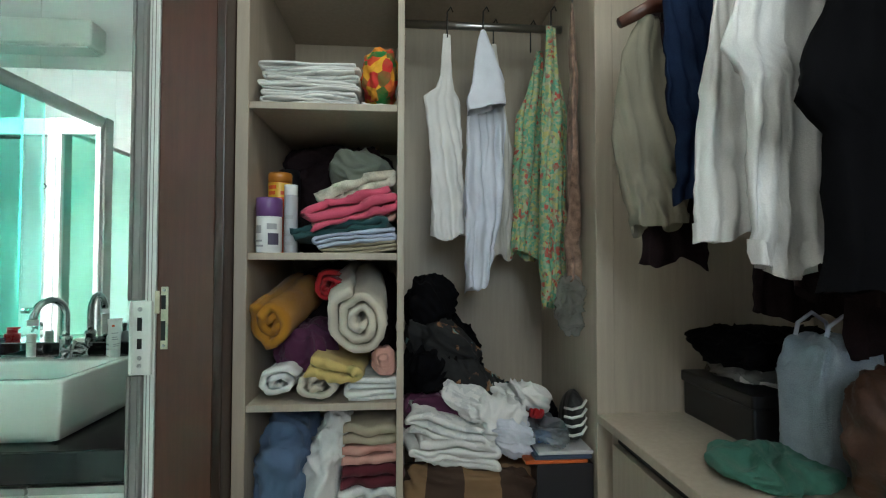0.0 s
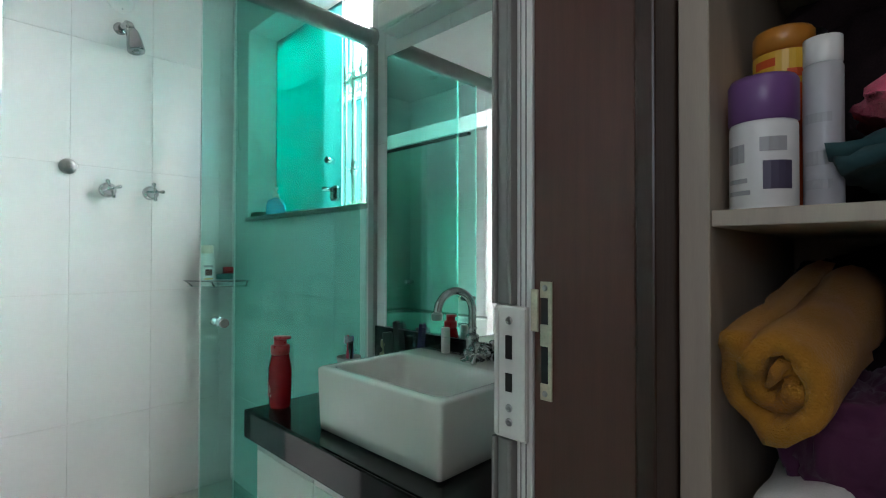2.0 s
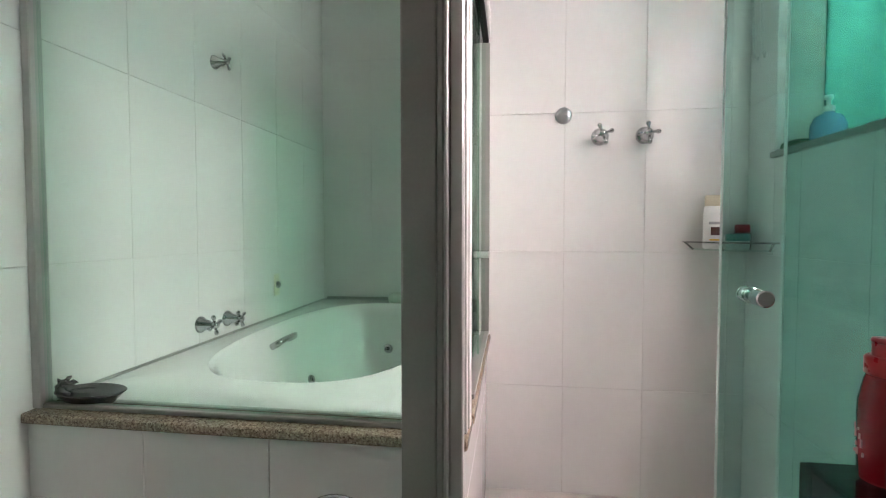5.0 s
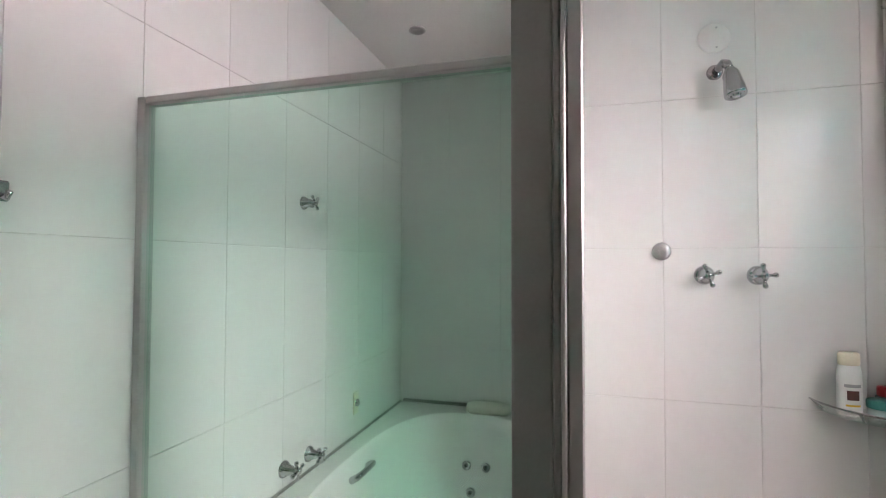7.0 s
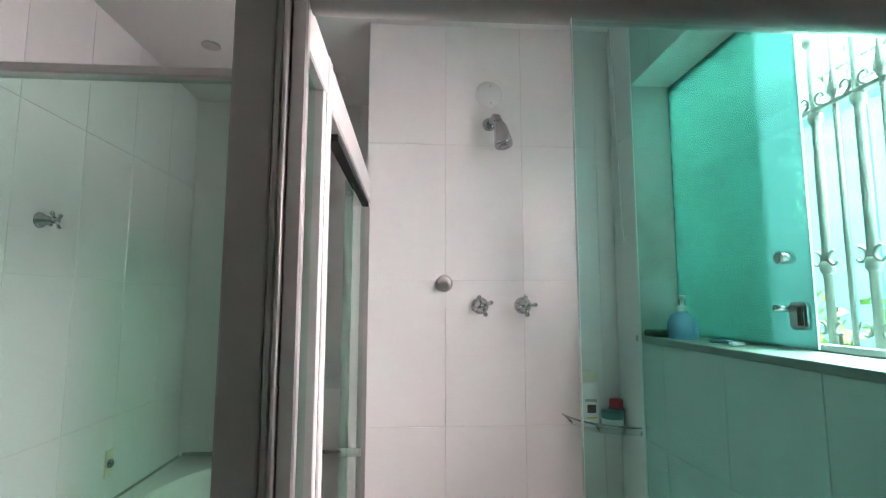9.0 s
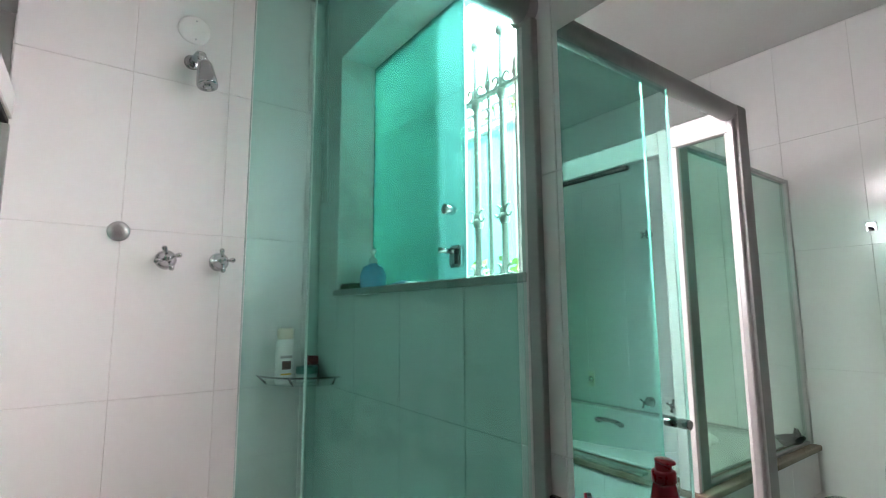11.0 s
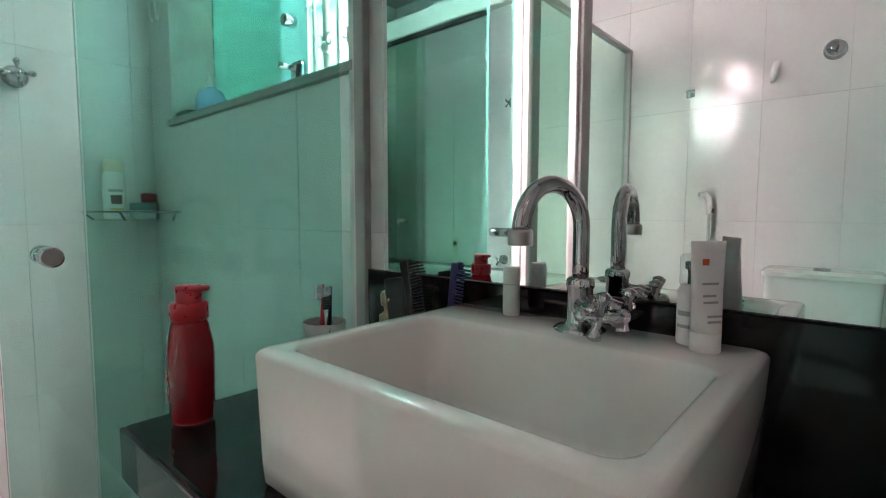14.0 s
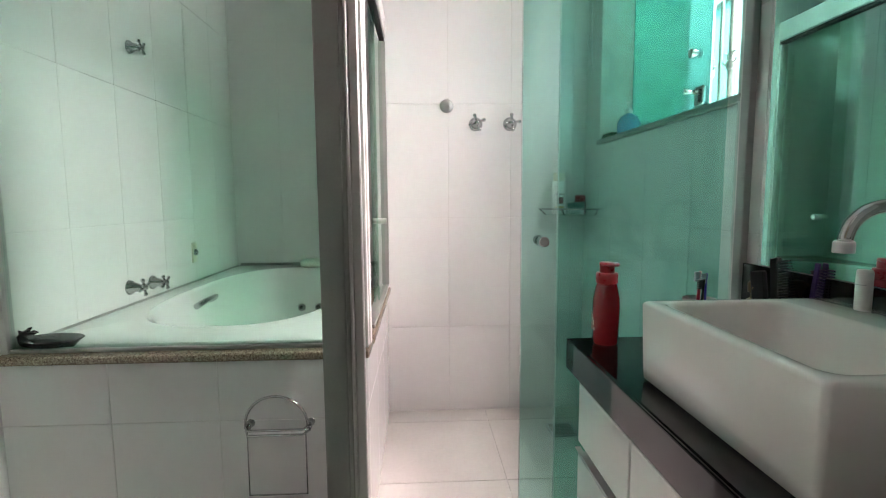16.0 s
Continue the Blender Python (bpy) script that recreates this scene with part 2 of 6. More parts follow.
def rect_minus(r, h):
    """A rectangle (u0, u1, v0, v1) less another, as rectangles."""
    u0, u1, v0, v1 = r
    a0, a1, b0, b1 = max(u0, h[0]), min(u1, h[1]), max(v0, h[2]), min(v1, h[3])
    if a0 >= a1 or b0 >= b1:
        return [r]
    out = [(u0, a0, v0, v1), (a1, u1, v0, v1), (a0, a1, v0, b0), (a0, a1, b1, v1)]
    return [q for q in out if q[1] - q[0] > 0.004 and q[3] - q[2] > 0.004]


TILE_MESHES = {}


def piece_mesh(name, w, h, d, bevel, material):
    key = (name, round(w, 3), round(h, 3))
    if key not in TILE_MESHES:
        me = bpy.data.meshes.new(name)
        bm = bx(-w / 2, w / 2, -h / 2, h / 2, -d, 0)
        top = [e for e in bm.edges if all(v.co.z > -d / 2 for v in e.verts)]
        bmesh.ops.bevel(bm, geom=top, offset=bevel, segments=1, affect="EDGES")
        bm.normal_update()
        bm.to_mesh(me)
        bm.free()
        me.materials.append(material)
        TILE_MESHES[key] = me
    return TILE_MESHES[key]


TILE_JOBS = []


def tile(parent, origin, u, v, rect, us, vs, holes=(), gap=0.0016, depth=0.0026, material=None, name="tile"):
    """Notes a tiled face, laid at the end of the script: origin and axes of the face, its extent, and where the joints run."""
    TILE_JOBS.append((parent, origin, u, v, rect, us, vs, holes, gap, depth, material or M_TILE, name))


def lay_tiles(parent, origin, u, v, rect, us, vs, holes, gap, depth, material, name):
    u, v, origin = Vector(u), Vector(v), Vector(origin)
    n = u.cross(v)
    rot = Matrix((u, v, n)).transposed().to_4x4()
    us = [rect[0]] + [a for a in sorted(us) if rect[0] + 0.01 < a < rect[1] - 0.01] + [rect[1]]
    vs = [rect[2]] + [a for a in sorted(vs) if rect[2] + 0.01 < a < rect[3] - 0.01] + [rect[3]]
    for a, b in zip(us, us[1:]):
        for c, d in zip(vs, vs[1:]):
            cells = [(a, b, c, d)]
            for h in holes:
                cells = [q for cell in cells for q in rect_minus(cell, h)]
            for q in cells:
                w, hh = q[1] - q[0] - gap, q[3] - q[2] - gap
                if w < 0.004 or hh < 0.004:
                    continue
                ob = new(name, piece_mesh(name, w, hh, depth, 0.0009, material))
                mid = origin + u * (q[0] + q[1]) / 2 + v * (q[2] + q[3]) / 2
                tilt = Matrix.Rotation(random.uniform(-0.0006, 0.0006), 4, "X") @ Matrix.Rotation(random.uniform(-0.0006, 0.0006), 4, "Y")
                ob.matrix_basis = Matrix.Translation(mid) @ rot @ tilt
                ob.parent = parent


def structure(name, bm, material, label, category):
    return tagged(obj(name, bm, material), label, category, "", "structure")


# ---- the large structure ----
H = 2.62
YL = -2.046
XB = -0.85
ROWS_Z = [0.445, 1.0, 1.556, 2.108]
T = 0.003

floor = structure("floor", bx(XB - 0.1, 4.2, -4.2, 0.25, -0.12, -T), M_GROUT, "cream ceramic tiled floor with thin grout", "floor")
tile(floor, (0, 0, 0), (1, 0, 0), (0, 1, 0), (0, 4.1, -4.1, 0), [0.13 + 0.515 * k for k in range(9)], [-0.505 - 0.512 * k for k in range(8)],
     material=M_FLOOR, name="floor_tile", gap=0.003)
structure("ceiling", bx(XB - 0.12, 4.2, -4.2, 0.3, H, H + 0.12), M_CEIL, "white painted plaster ceiling", "ceiling")

# shower end wall, with the tub alcove running on beside it
w = structure("wall_shower", bx(XB - 0.12, -T, -0.995, 0.13, 0, H), M_GROUT, "white glazed tiled shower wall", "wall")
tile(w, (0, 0, 0), (0, 1, 0), (0, 0, 1), (-1.0, 0, 0, H), [-0.999, -0.688, -0.377, -0.066], ROWS_Z)
tile(w, (0, -1.002, 0), (1, 0, 0), (0, 0, 1), (XB, 0, 0.55, H), [XB + 0.31, XB + 0.62], ROWS_Z)

w = structure("wall_tub_end", bx(XB - 0.12, XB - T, -2.17, -1.0, 0, H), M_GROUT, "white tiled wall behind the bathtub", "wall")
tile(w, (XB, 0, 0), (0, 1, 0), (0, 0, 1), (YL, -1.0, 0.5, H), [-1.74, -1.43, -1.12], ROWS_Z)

w = structure("wall_left", bx(XB, 2.36, YL - 0.12, YL - T, 0, H), M_GROUT, "white glazed tiled long wall", "wall")
tile(w, (0, YL, 0), (-1, 0, 0), (0, 0, 1), (-2.228, -XB, 0, H), [-(0.99 + 0.31 * k) for k in range(-6, 5)], ROWS_Z, gap=0.0011)

# window wall with its opening, and the vanity wall in one line with it
WX0, WX1, WZ0, WZ1 = 0.19, 1.20, 1.352, 2.29
WD = 0.19
bm = B()
for q in rect_minus((-0.005, 2.36, 0, H), (WX0, WX1, WZ0, WZ1)):
    box(bm, q[0], q[1], T, WD, q[2], q[3])
w = structure("wall_window", bm, M_GROUT, "white tiled wall with a window opening", "wall")
tile(w, (0, 0, 0), (1, 0, 0), (0, 0, 1), (0, 2.228, 0, H), [0.345 + 0.31 * k for k in range(7)], ROWS_Z, [(WX0, WX1, WZ0, WZ1)])
# tiled cheeks and head of the window recess
tile(w, (WX0, 0, 0), (0, 1, 0), (0, 0, 1), (0.004, WD, WZ0, WZ1), [], ROWS_Z)
tile(w, (0, 0, WZ1), (1, 0, 0), (0, -1, 0), (WX0, WX1, -WD, -0.004), [0.655, 0.965], [])

# wall with the doorway between bathroom and closet
DX0, DX1, DY0, DY1, DZ = 2.236, 2.366, -1.19, -0.535, 2.08
bm = B()
for q in rect_minus((-4.1, 0.13, 0, H), (DY0 - 0.02, DY1 + 0.02, 0, DZ + 0.02)):
    box(bm, DX0 + T, DX1, q[0], q[1], q[2], q[3])
w = structure("wall_door", bm, M_PAINT, "painted and tiled wall with the bathroom doorway", "wall")
tile(w, (DX0, 0, 0), (0, -1, 0), (0, 0, 1), (0, -YL, 0, H), [0.31 * k for k in range(1, 7)], ROWS_Z, [(-DY1 - 0.03, -DY0 + 0.03, 0, DZ + 0.03)])

# closet passage: outer walls
structure("wall_closet_back", bx(2.36, 4.2, 0.06, 0.2, 0, H), M_PAINT, "plain painted wall behind the wardrobe", "wall")
structure("wall_closet_side", bx(3.98, 4.1, -4.1, 0.06, 0, H), M_PAINT, "plain painted wall behind the hanging unit", "wall")
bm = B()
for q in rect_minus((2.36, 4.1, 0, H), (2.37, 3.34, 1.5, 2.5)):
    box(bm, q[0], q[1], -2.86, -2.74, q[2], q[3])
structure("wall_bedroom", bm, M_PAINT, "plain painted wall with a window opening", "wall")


def rr(x0, x1, y0, y1, r, z, n=6):
    """A rounded rectangle at height z, as a ring of points."""
    out = []
    for cx, cy, a in ((x1 - r, y1 - r, 0), (x0 + r, y1 - r, 90), (x0 + r, y0 + r, 180), (x1 - r, y0 + r, 270)):
        for k in range(n + 1):
            q = radians(a + 90 * k / n)
            out.append((cx + r * math.cos(q), cy + r * math.sin(q), z))
    return out


def skin(rings, bm=None, cap0=True, cap1=True, m=None):
    """Joins rings of equal length into one surface."""
    bm = bm or B()
    vs = [[bm.verts.new(m @ Vector(p) if m else p) for p in ring] for ring in rings]
    n = len(vs[0])
    for a, b in zip(vs, vs[1:]):
        for k in range(n):
            j = (k + 1) % n
            bm.faces.new((a[k], a[j], b[j], b[k]))
    if cap0:
        bm.faces.new(vs[0][::-1])
    if cap1:
        bm.faces.new(vs[-1])
    return bm


def edged(ob, angle=40):
    """Smooth shading with the sharp edges kept."""
    me = ob.data
    for p in me.polygons:
        p.use_smooth = True
    me.set_sharp_from_angle(angle=radians(angle))
    return ob


TO_X = Matrix.Rotation(radians(90), 4, "Y")
TO_Y = Matrix.Rotation(radians(-90), 4, "X")
TO_NEG_Y = Matrix.Rotation(radians(90), 4, "X")

# ---- yard outside the window ----
M_OUTWALL = surf("pale_blue_plaster", (0.24, 0.52, 0.55), 0.9, var=0.06, scale=2, fine=60, bump=0.1)
M_SKYGLOW = glow("bright_overcast_sky", (1.0, 0.975, 0.93), 6.0)
M_LEAF = surf("garden_leaf", (0.14, 0.26, 0.03), 0.5, var=0.3, scale=9, fine=60, bump=0.05)
structure("ground", bx(-40, 40, 0.3, 60, -0.4, -0.3), M_GREYSTONE, "pale concrete yard outside the window", "ground")
structure("backdrop", bx(-9, 9, 7.0, 7.05, -0.3, 11), M_SKYGLOW, "bright overcast sky", "sky")
yard = structure("wall_yard", bx(-4, 5, 1.5, 1.62, -0.3, 2.55), M_OUTWALL, "pale blue plastered yard wall", "wall")
for k in range(20):
    part("board", bx(-1.6 + 0.16 * k, -1.6 + 0.16 * k + 0.145, 1.485, 1.502, -0.3, 2.5, 0.004), M_OUTWALL, yard)


part("coping", bx(-4, 5, 1.455, 1.66, 2.551, 2.60, 0.006), M_PAINT, yard, "white painted coping")
fence = thing("wall_railing", (0, 1.56, 2.6), "grey iron railing with spikes on the yard wall", "railing")
for k in range(22):
    x = -1.75 + 0.14 * k
    post_bm = tube([(x, 1.56, 2.6), (x, 1.56, 2.86)], 0.008, 8)
    lathe([(0.008, 0), (0.015, 0.025), (0.006, 0.06), (0, 0.09)], (x, 1.56, 2.855), 8, bm=post_bm)
    part("spike", post_bm, M_IRON, fence, "", True)
    ring = tube([(x + 0.07 + 0.05 * math.cos(q), 1.56, 2.73 + 0.05 * math.sin(q)) for q in (2 * math.pi * i / 16 for i in range(16))], 0.005, 6, closed=True)
    part("ring", ring, M_IRON, fence, "", True)
for z in (2.67, 2.79):
    part("rail", bx(-1.9, 1.4, 1.552, 1.568, z - 0.008, z + 0.008, 0.002), M_IRON, fence)


def shrub(name, at, spread, height, n, label):
    base = thing(name, at, label, "plant")
    rng = random.Random(name)
    stems = B()
    leaf = B()
    for _ in range(7):
        tip = Vector(at) + Vector((rng.uniform(-spread, spread), rng.uniform(-0.1, 0.1), height * rng.uniform(0.7, 1)))
        tube([Vector(at), Vector(at).lerp(tip, 0.5) + Vector((0, 0, 0.03)), tip], [0.008, 0.006, 0.003], 5, stems)
    for _ in range(n):
        c = Vector(at) + Vector((rng.uniform(-spread, spread), rng.uniform(-0.14, 0.14), height * rng.uniform(0.25, 1.05)))
        d = Vector((rng.uniform(-1, 1), rng.uniform(-1, 1), rng.uniform(-0.4, 0.8))).normalized()
        s = d.orthogonal().normalized() * rng.uniform(0.010, 0.02)
        ln = rng.uniform(0.04, 0.085)
        v = [leaf.verts.new(p) for p in (c, c + d * ln * 0.5 + s, c + d * ln, c + d * ln * 0.5 - s)]
        leaf.faces.new(v)
    part("stem", stems, M_WOOD, base)
    part("foliage", leaf, M_LEAF, base)
    return base


planter = thing("planter_box", (0.3, 0.62, 1.05), "long grey concrete planter box outside the window", "planter")
part("box", skin([rr(-0.3, 1.3, 0.5, 0.74, 0.02, 1.05), rr(-0.32, 1.32, 0.48, 0.76, 0.02, 1.25), rr(-0.29, 1.29, 0.51, 0.73, 0.02, 1.25), rr(-0.28, 1.28, 0.52, 0.72, 0.02, 1.2)]), M_GREYSTONE, planter)
for k, xx in enumerate((-0.28, 1.24)):
    part("leg", bx(xx, xx + 0.04, 0.55, 0.69, -0.3, 1.05, 0.005), M_GREYSTONE, planter)
shrub("potted_shrub", (0.35, 0.62, 1.2), 0.5, 0.26, 170, "bright green leafy plant in the planter outside")
shrub("hedge_shrub", (-0.7, 1.75, 2.45), 0.9, 0.34, 350, "green climber rising behind the yard wall")
shrub("hedge_shrub", (0.7, 1.75, 2.45), 0.9, 0.30, 300, "green climber rising behind the yard wall")

# ---- the window and its grille ----
win = structure("window_1", bx(WX0, WX1, 0.162, 0.188, WZ1 - 0.022, WZ1 - 0.001, 0.003), M_WHITE_ALU, "white aluminium sliding window with green frosted glass", "window")
for a, b, c, d in ((WX0 + 0.001, WX0 + 0.013, WZ0 + 0.022, WZ1 - 0.023), (WX1 - 0.02, WX1 - 0.001, WZ0 + 0.022, WZ1 - 0.023), (WX0 + 0.001, WX1 - 0.001, WZ0 + 0.005, WZ0 + 0.0215)):
    part("window_frame", bx(a, b, 0.158, 0.188, c, d, 0.002), M_ALU_LIGHT, win)
part("pane", bx(WX0 + 0.004, 0.793, 0.146, 0.152, WZ0 + 0.008, WZ1 - 0.006), M_WINGLASS, win, "green frosted sliding pane")
part("pane", bx(WX0 + 0.014, 0.655, 0.166, 0.172, WZ0 + 0.022, WZ1 - 0.023), M_OUTGLASS, win, "green fixed pane")
part("pane_edge", bx(0.7932, 0.7948, 0.1465, 0.1515, WZ0 + 0.008, WZ1 - 0.006), M_EDGE, win)
part("pane_knob", lathe([(0, 0), (0.010, 0), (0.010, 0.006), (0.016, 0.008), (0.017, 0.012), (0.017, 0.04), (0.014, 0.044), (0, 0.044)], (0.742, 0.1455, 1.585), 20, TO_NEG_Y), M_CHROME, win, "round chrome knob", True)
part("latch_plate", skin([rr(0.728, 0.784, -1.474, -1.405, 0.012, 0, 4), rr(0.728, 0.784, -1.474, -1.405, 0.012, 0.012, 4), rr(0.732, 0.780, -1.470, -1.409, 0.010, 0.016, 4)],
                         m=Matrix.Translation((0, 0.1455, 0)) @ TO_NEG_Y @ Matrix.Rotation(radians(180), 4, "X") @ Matrix.Diagonal((1, 1, -1, 1))), M_CHROME, win, "chrome lock plate")
part("latch_slot", bx(0.760, 0.774, 0.1268, 0.1292, 1.416, 1.462, 0.0008), M_DARK, win, "dark lock slot")
part("latch_peg", lathe([(0, 0), (0.008, 0), (0.009, 0.002), (0.009, 0.04), (0, 0.042)], (0.735, 0.1295, 1.458), 14, TO_NEG_Y), M_CHROME, win, "", True)
part("window_sill", bx(WX0, WX1, -0.018, 0.188, WZ0 - 0.018, WZ0 + 0.004, 0.004, 2), M_GREYSTONE, win, "grey stone sill")


def scroll(bm, c, r, a0, turns, y, flip=1, w=0.0045):
    pts = []
    n = 18
    for k in range(n + 1):
        f = k / n
        q = radians(a0) + flip * turns * 2 * math.pi * f
        rad = r * (1 - 0.72 * f)
        pts.append((c[0] + rad * math.cos(q), y, c[1] + rad * math.sin(q)))
    tube(pts, w, 6, bm)


grille = thing("window_grille", (0.75, 0.29, WZ0), "wrought iron window grille painted grey with scrolls", "grille")
for k in range(14):
    x = 0.355 + 0.065 * k
    thick = k % 2 == 1
    r = 0.011 if thick else 0.0065
    bm = tube([(x, 0.29, WZ0 - 0.06), (x, 0.29, 2.45)], r, 10)
    if thick:
        for z in (1.565, 1.98, 2.2):
            lathe([(0, -0.018), (0.012, -0.018), (0.018, -0.008), (0.018, 0.008), (0.012, 0.018), (0, 0.018)], (x, 0.29, z), 12, bm=bm)
    bar = part("bar", bm, M_IRON, grille, "", True)
    if thick:
        for s in (-1, 1):
            for zc, rc, a0, tn in ((1.585, 0.025, 90, 0.7), (1.40, 0.022, 90, 0.6), (2.03, 0.022, -90, -0.8)):
                sc = B()
                scroll(sc, (x + s * 0.03, zc), rc, a0, tn, 0.285, s)
                part("scroll", sc, M_IRON, bar, "", True)
    else:
        part("spear_tip", lathe([(0.004, 0), (0.016, 0.03), (0.006, 0.08), (0, 0.11)], (x, 0.286, 2.0), 8, sy=0.5), M_IRON, bar)
for z in (WZ0 - 0.03, 2.0, 2.4):
    part("rail", bx(0.05, 1.35, 0.278, 0.302, z - 0.006, z + 0.006, 0.002), M_IRON, grille)
for x in (0.08, 1.32):
    for z in (WZ0 - 0.03, 2.4):
        part("wall_stay", bx(x - 0.008, x + 0.008, WD - 0.01, 0.2785, z - 0.008, z + 0.008), M_IRON, grille)

# ---- shower enclosure ----
tubez = 1.938
KZ = 0.985
front = thing("shower_screen", (1.2, -0.5, 0), "sliding shower screen of green tempered glass under a tubular rail", "shower screen")
part("top_rail", lathe([(0, 0), (0.029, 0), (0.031, 0.002), (0.031, 0.974), (0, 0.974)], (1.205, 0.0, tubez), 28, TO_NEG_Y), M_ALU_MID, front, "grey aluminium tube rail", True)
part("rail_collar", lathe([(0, 0), (0.038, 0), (0.038, 0.016), (0.031, 0.02), (0, 0.02)], (1.205, -0.001, tubez), 28, TO_NEG_Y), M_ALU_MID, front, "", True)
fx = part("fixed_pane", bx(1.190, 1.198, -0.479, -0.004, 0.012, tubez - 0.02), M_GREEN, front, "fixed green glass pane")
part("pane_edge", bx(1.1905, 1.1975, -0.481, -0.4793, 0.012, tubez - 0.02), M_EDGE, fx)
sl = part("sliding_pane", bx(1.208, 1.216, -0.577, -0.06, 0.02, tubez - 0.02), M_GREEN, front, "sliding green glass door pane")
part("pane_edge", bx(1.2085, 1.2155, -0.5785, -0.5773, 0.02, tubez - 0.02), M_EDGE, sl)
part("door_knob", lathe([(0, -0.032), (0.013, -0.032), (0.0128, -0.029), (0.0128, -0.006), (0.007, -0.004), (0.007, 0.004), (0.0128, 0.006), (0.0128, 0.029), (0.013, 0.032), (0, 0.032)], (1.212, -0.527, KZ), 20, TO_X), M_CHROME, sl, "round steel knob", True)
part("knob_face", lathe([(0, 0.0325), (0.0112, 0.0325), (0.0112, 0.0335), (0, 0.0335)], (1.212, -0.527, KZ), 18, TO_X), M_ALU, sl, "dark knob face")
part("wall_channel", bx(1.186, 1.206, -0.016, -0.001, 0, tubez - 0.032, 0.002), M_WHITE_ALU, front, "white aluminium wall channel")
part("wall_profile", bx(1.207, 1.238, -0.02, -0.001, 0, tubez - 0.032, 0.002), M_ALU_MID, front, "grey aluminium wall profile")
part("floor_track", bx(1.185, 1.22, -0.972, -0.021, 0.001, 0.011, 0.002), M_ALU_LIGHT, front)

post = thing("enclosure_post", (1.15, -1.03, 0), "bronze grey aluminium post between shower and bathtub screens", "post")
part("main_profile", bx(1.1955, 1.220, -1.083, -1.022, 0.0, 1.972, 0.004, 2), M_ALU, post)
part("bead", bx(1.1955, 1.222, -1.0215, -1.010, 0.0, 1.968, 0.003), M_ALU, post)
part("pale_strip", bx(1.1955, 1.224, -1.0095, -1.002, 0.0, 1.968, 0.002), M_ALU_LIGHT, post, "pale brush seal strip")
part("jamb_profile", bx(1.1955, 1.216, -1.0015, -0.977, 0.0, 1.968, 0.003), M_ALU_LIGHT, post, "grey jamb profile of the shower door")
part("side_pane", bx(1.013, 1.1815, -1.012, -1.005, 0.657, 1.872), M_PALE, post, "narrow fixed green glass pane")
part("side_header", bx(0.987, 1.195, -1.022, -0.987, 1.873, 1.955, 0.003), M_WHITE_ALU, post, "white header profile")
part("side_stile", bx(0.987, 1.012, -1.020, -0.989, 0.6565, 1.8725, 0.002), M_WHITE_ALU, post, "white stile")
part("side_stile", bx(1.182, 1.195, -1.020, -0.989, 0.001, 1.8725, 0.002), M_WHITE_ALU, post, "white stile")

# ---- bathtub in its tiled deck ----
DXF = 1.02
deck = thing("tub_surround", (0.5, -1.5, 0), "tiled bathtub surround with a beige granite ledge", "tub surround")
dw = part("front_wall", bx(0.93, DXF - T, YL, -1.0 - T, 0, 0.629), M_GROUT, deck)
tile(dw, (DXF, 0, 0), (0, 1, 0), (0, 0, 1), (YL, -1.0, 0, 0.629), [-1.74, -1.43, -1.12], ROWS_Z)
dw = part("side_wall", bx(0.0, 0.93, -1.08, -1.0 - T, 0, 0.629), M_GROUT, deck)
tile(dw, (0, -1.0, 0), (-1, 0, 0), (0, 0, 1), (-DXF, 0, 0, 0.629), [-0.31, -0.62, -0.93], ROWS_Z)
part("front_ledge", bx(0.90, 1.04, YL + 0.001, -0.985, 0.630, 0.655, 0.008, 3), M_GRANITE, deck, "beige granite ledge with a rounded nose")
part("side_ledge", bx(0.002, 0.899, -1.10, -0.982, 0.630, 0.655, 0.008, 3), M_GRANITE, deck, "beige granite ledge")
part("upstand", bx(XB + 0.002, 0.90, YL + 0.001, YL + 0.006, 0.60, 0.668, 0.002), M_GREYSTONE, deck, "grey stone upstand")
part("upstand", bx(XB + 0.001, XB + 0.014, YL + 0.021, -1.01, 0.60, 0.680, 0.003), M_GREYSTONE, deck, "grey stone upstand")

tub = thing("bathtub", (0.03, -1.56, 0), "white acrylic whirlpool bathtub with an oval basin", "bathtub")
X0, X1, Y0, Y1 = XB + 0.016, 0.946, YL + 0.014, -1.098
N = 72


def oval(cx, cy, a, b, z, e=2.7):
    out = []
    for k in range(N):
        q = 2 * math.pi * k / N
        c, s = math.cos(q), math.sin(q)
        out.append((cx + a * math.copysign(abs(c) ** (2 / e), c), cy + b * math.copysign(abs(s) ** (2 / e), s), z))
    return out


def frame_ring(x0, x1, y0, y1, z):
    out = []
    cx, cy, a, b = (x0 + x1) / 2, (y0 + y1) / 2, (x1 - x0) / 2, (y1 - y0) / 2
    for k in range(N):
        q = 2 * math.pi * k / N
        c, s = math.cos(q), math.sin(q)
        c, s = math.copysign(abs(c) ** 0.74, c), math.copysign(abs(s) ** 0.74, s)
        t = min(1 / max(abs(c), 1e-6), 1 / max(abs(s), 1e-6))
        out.append((cx + a * c * t, cy + b * s * t, z))
    return out


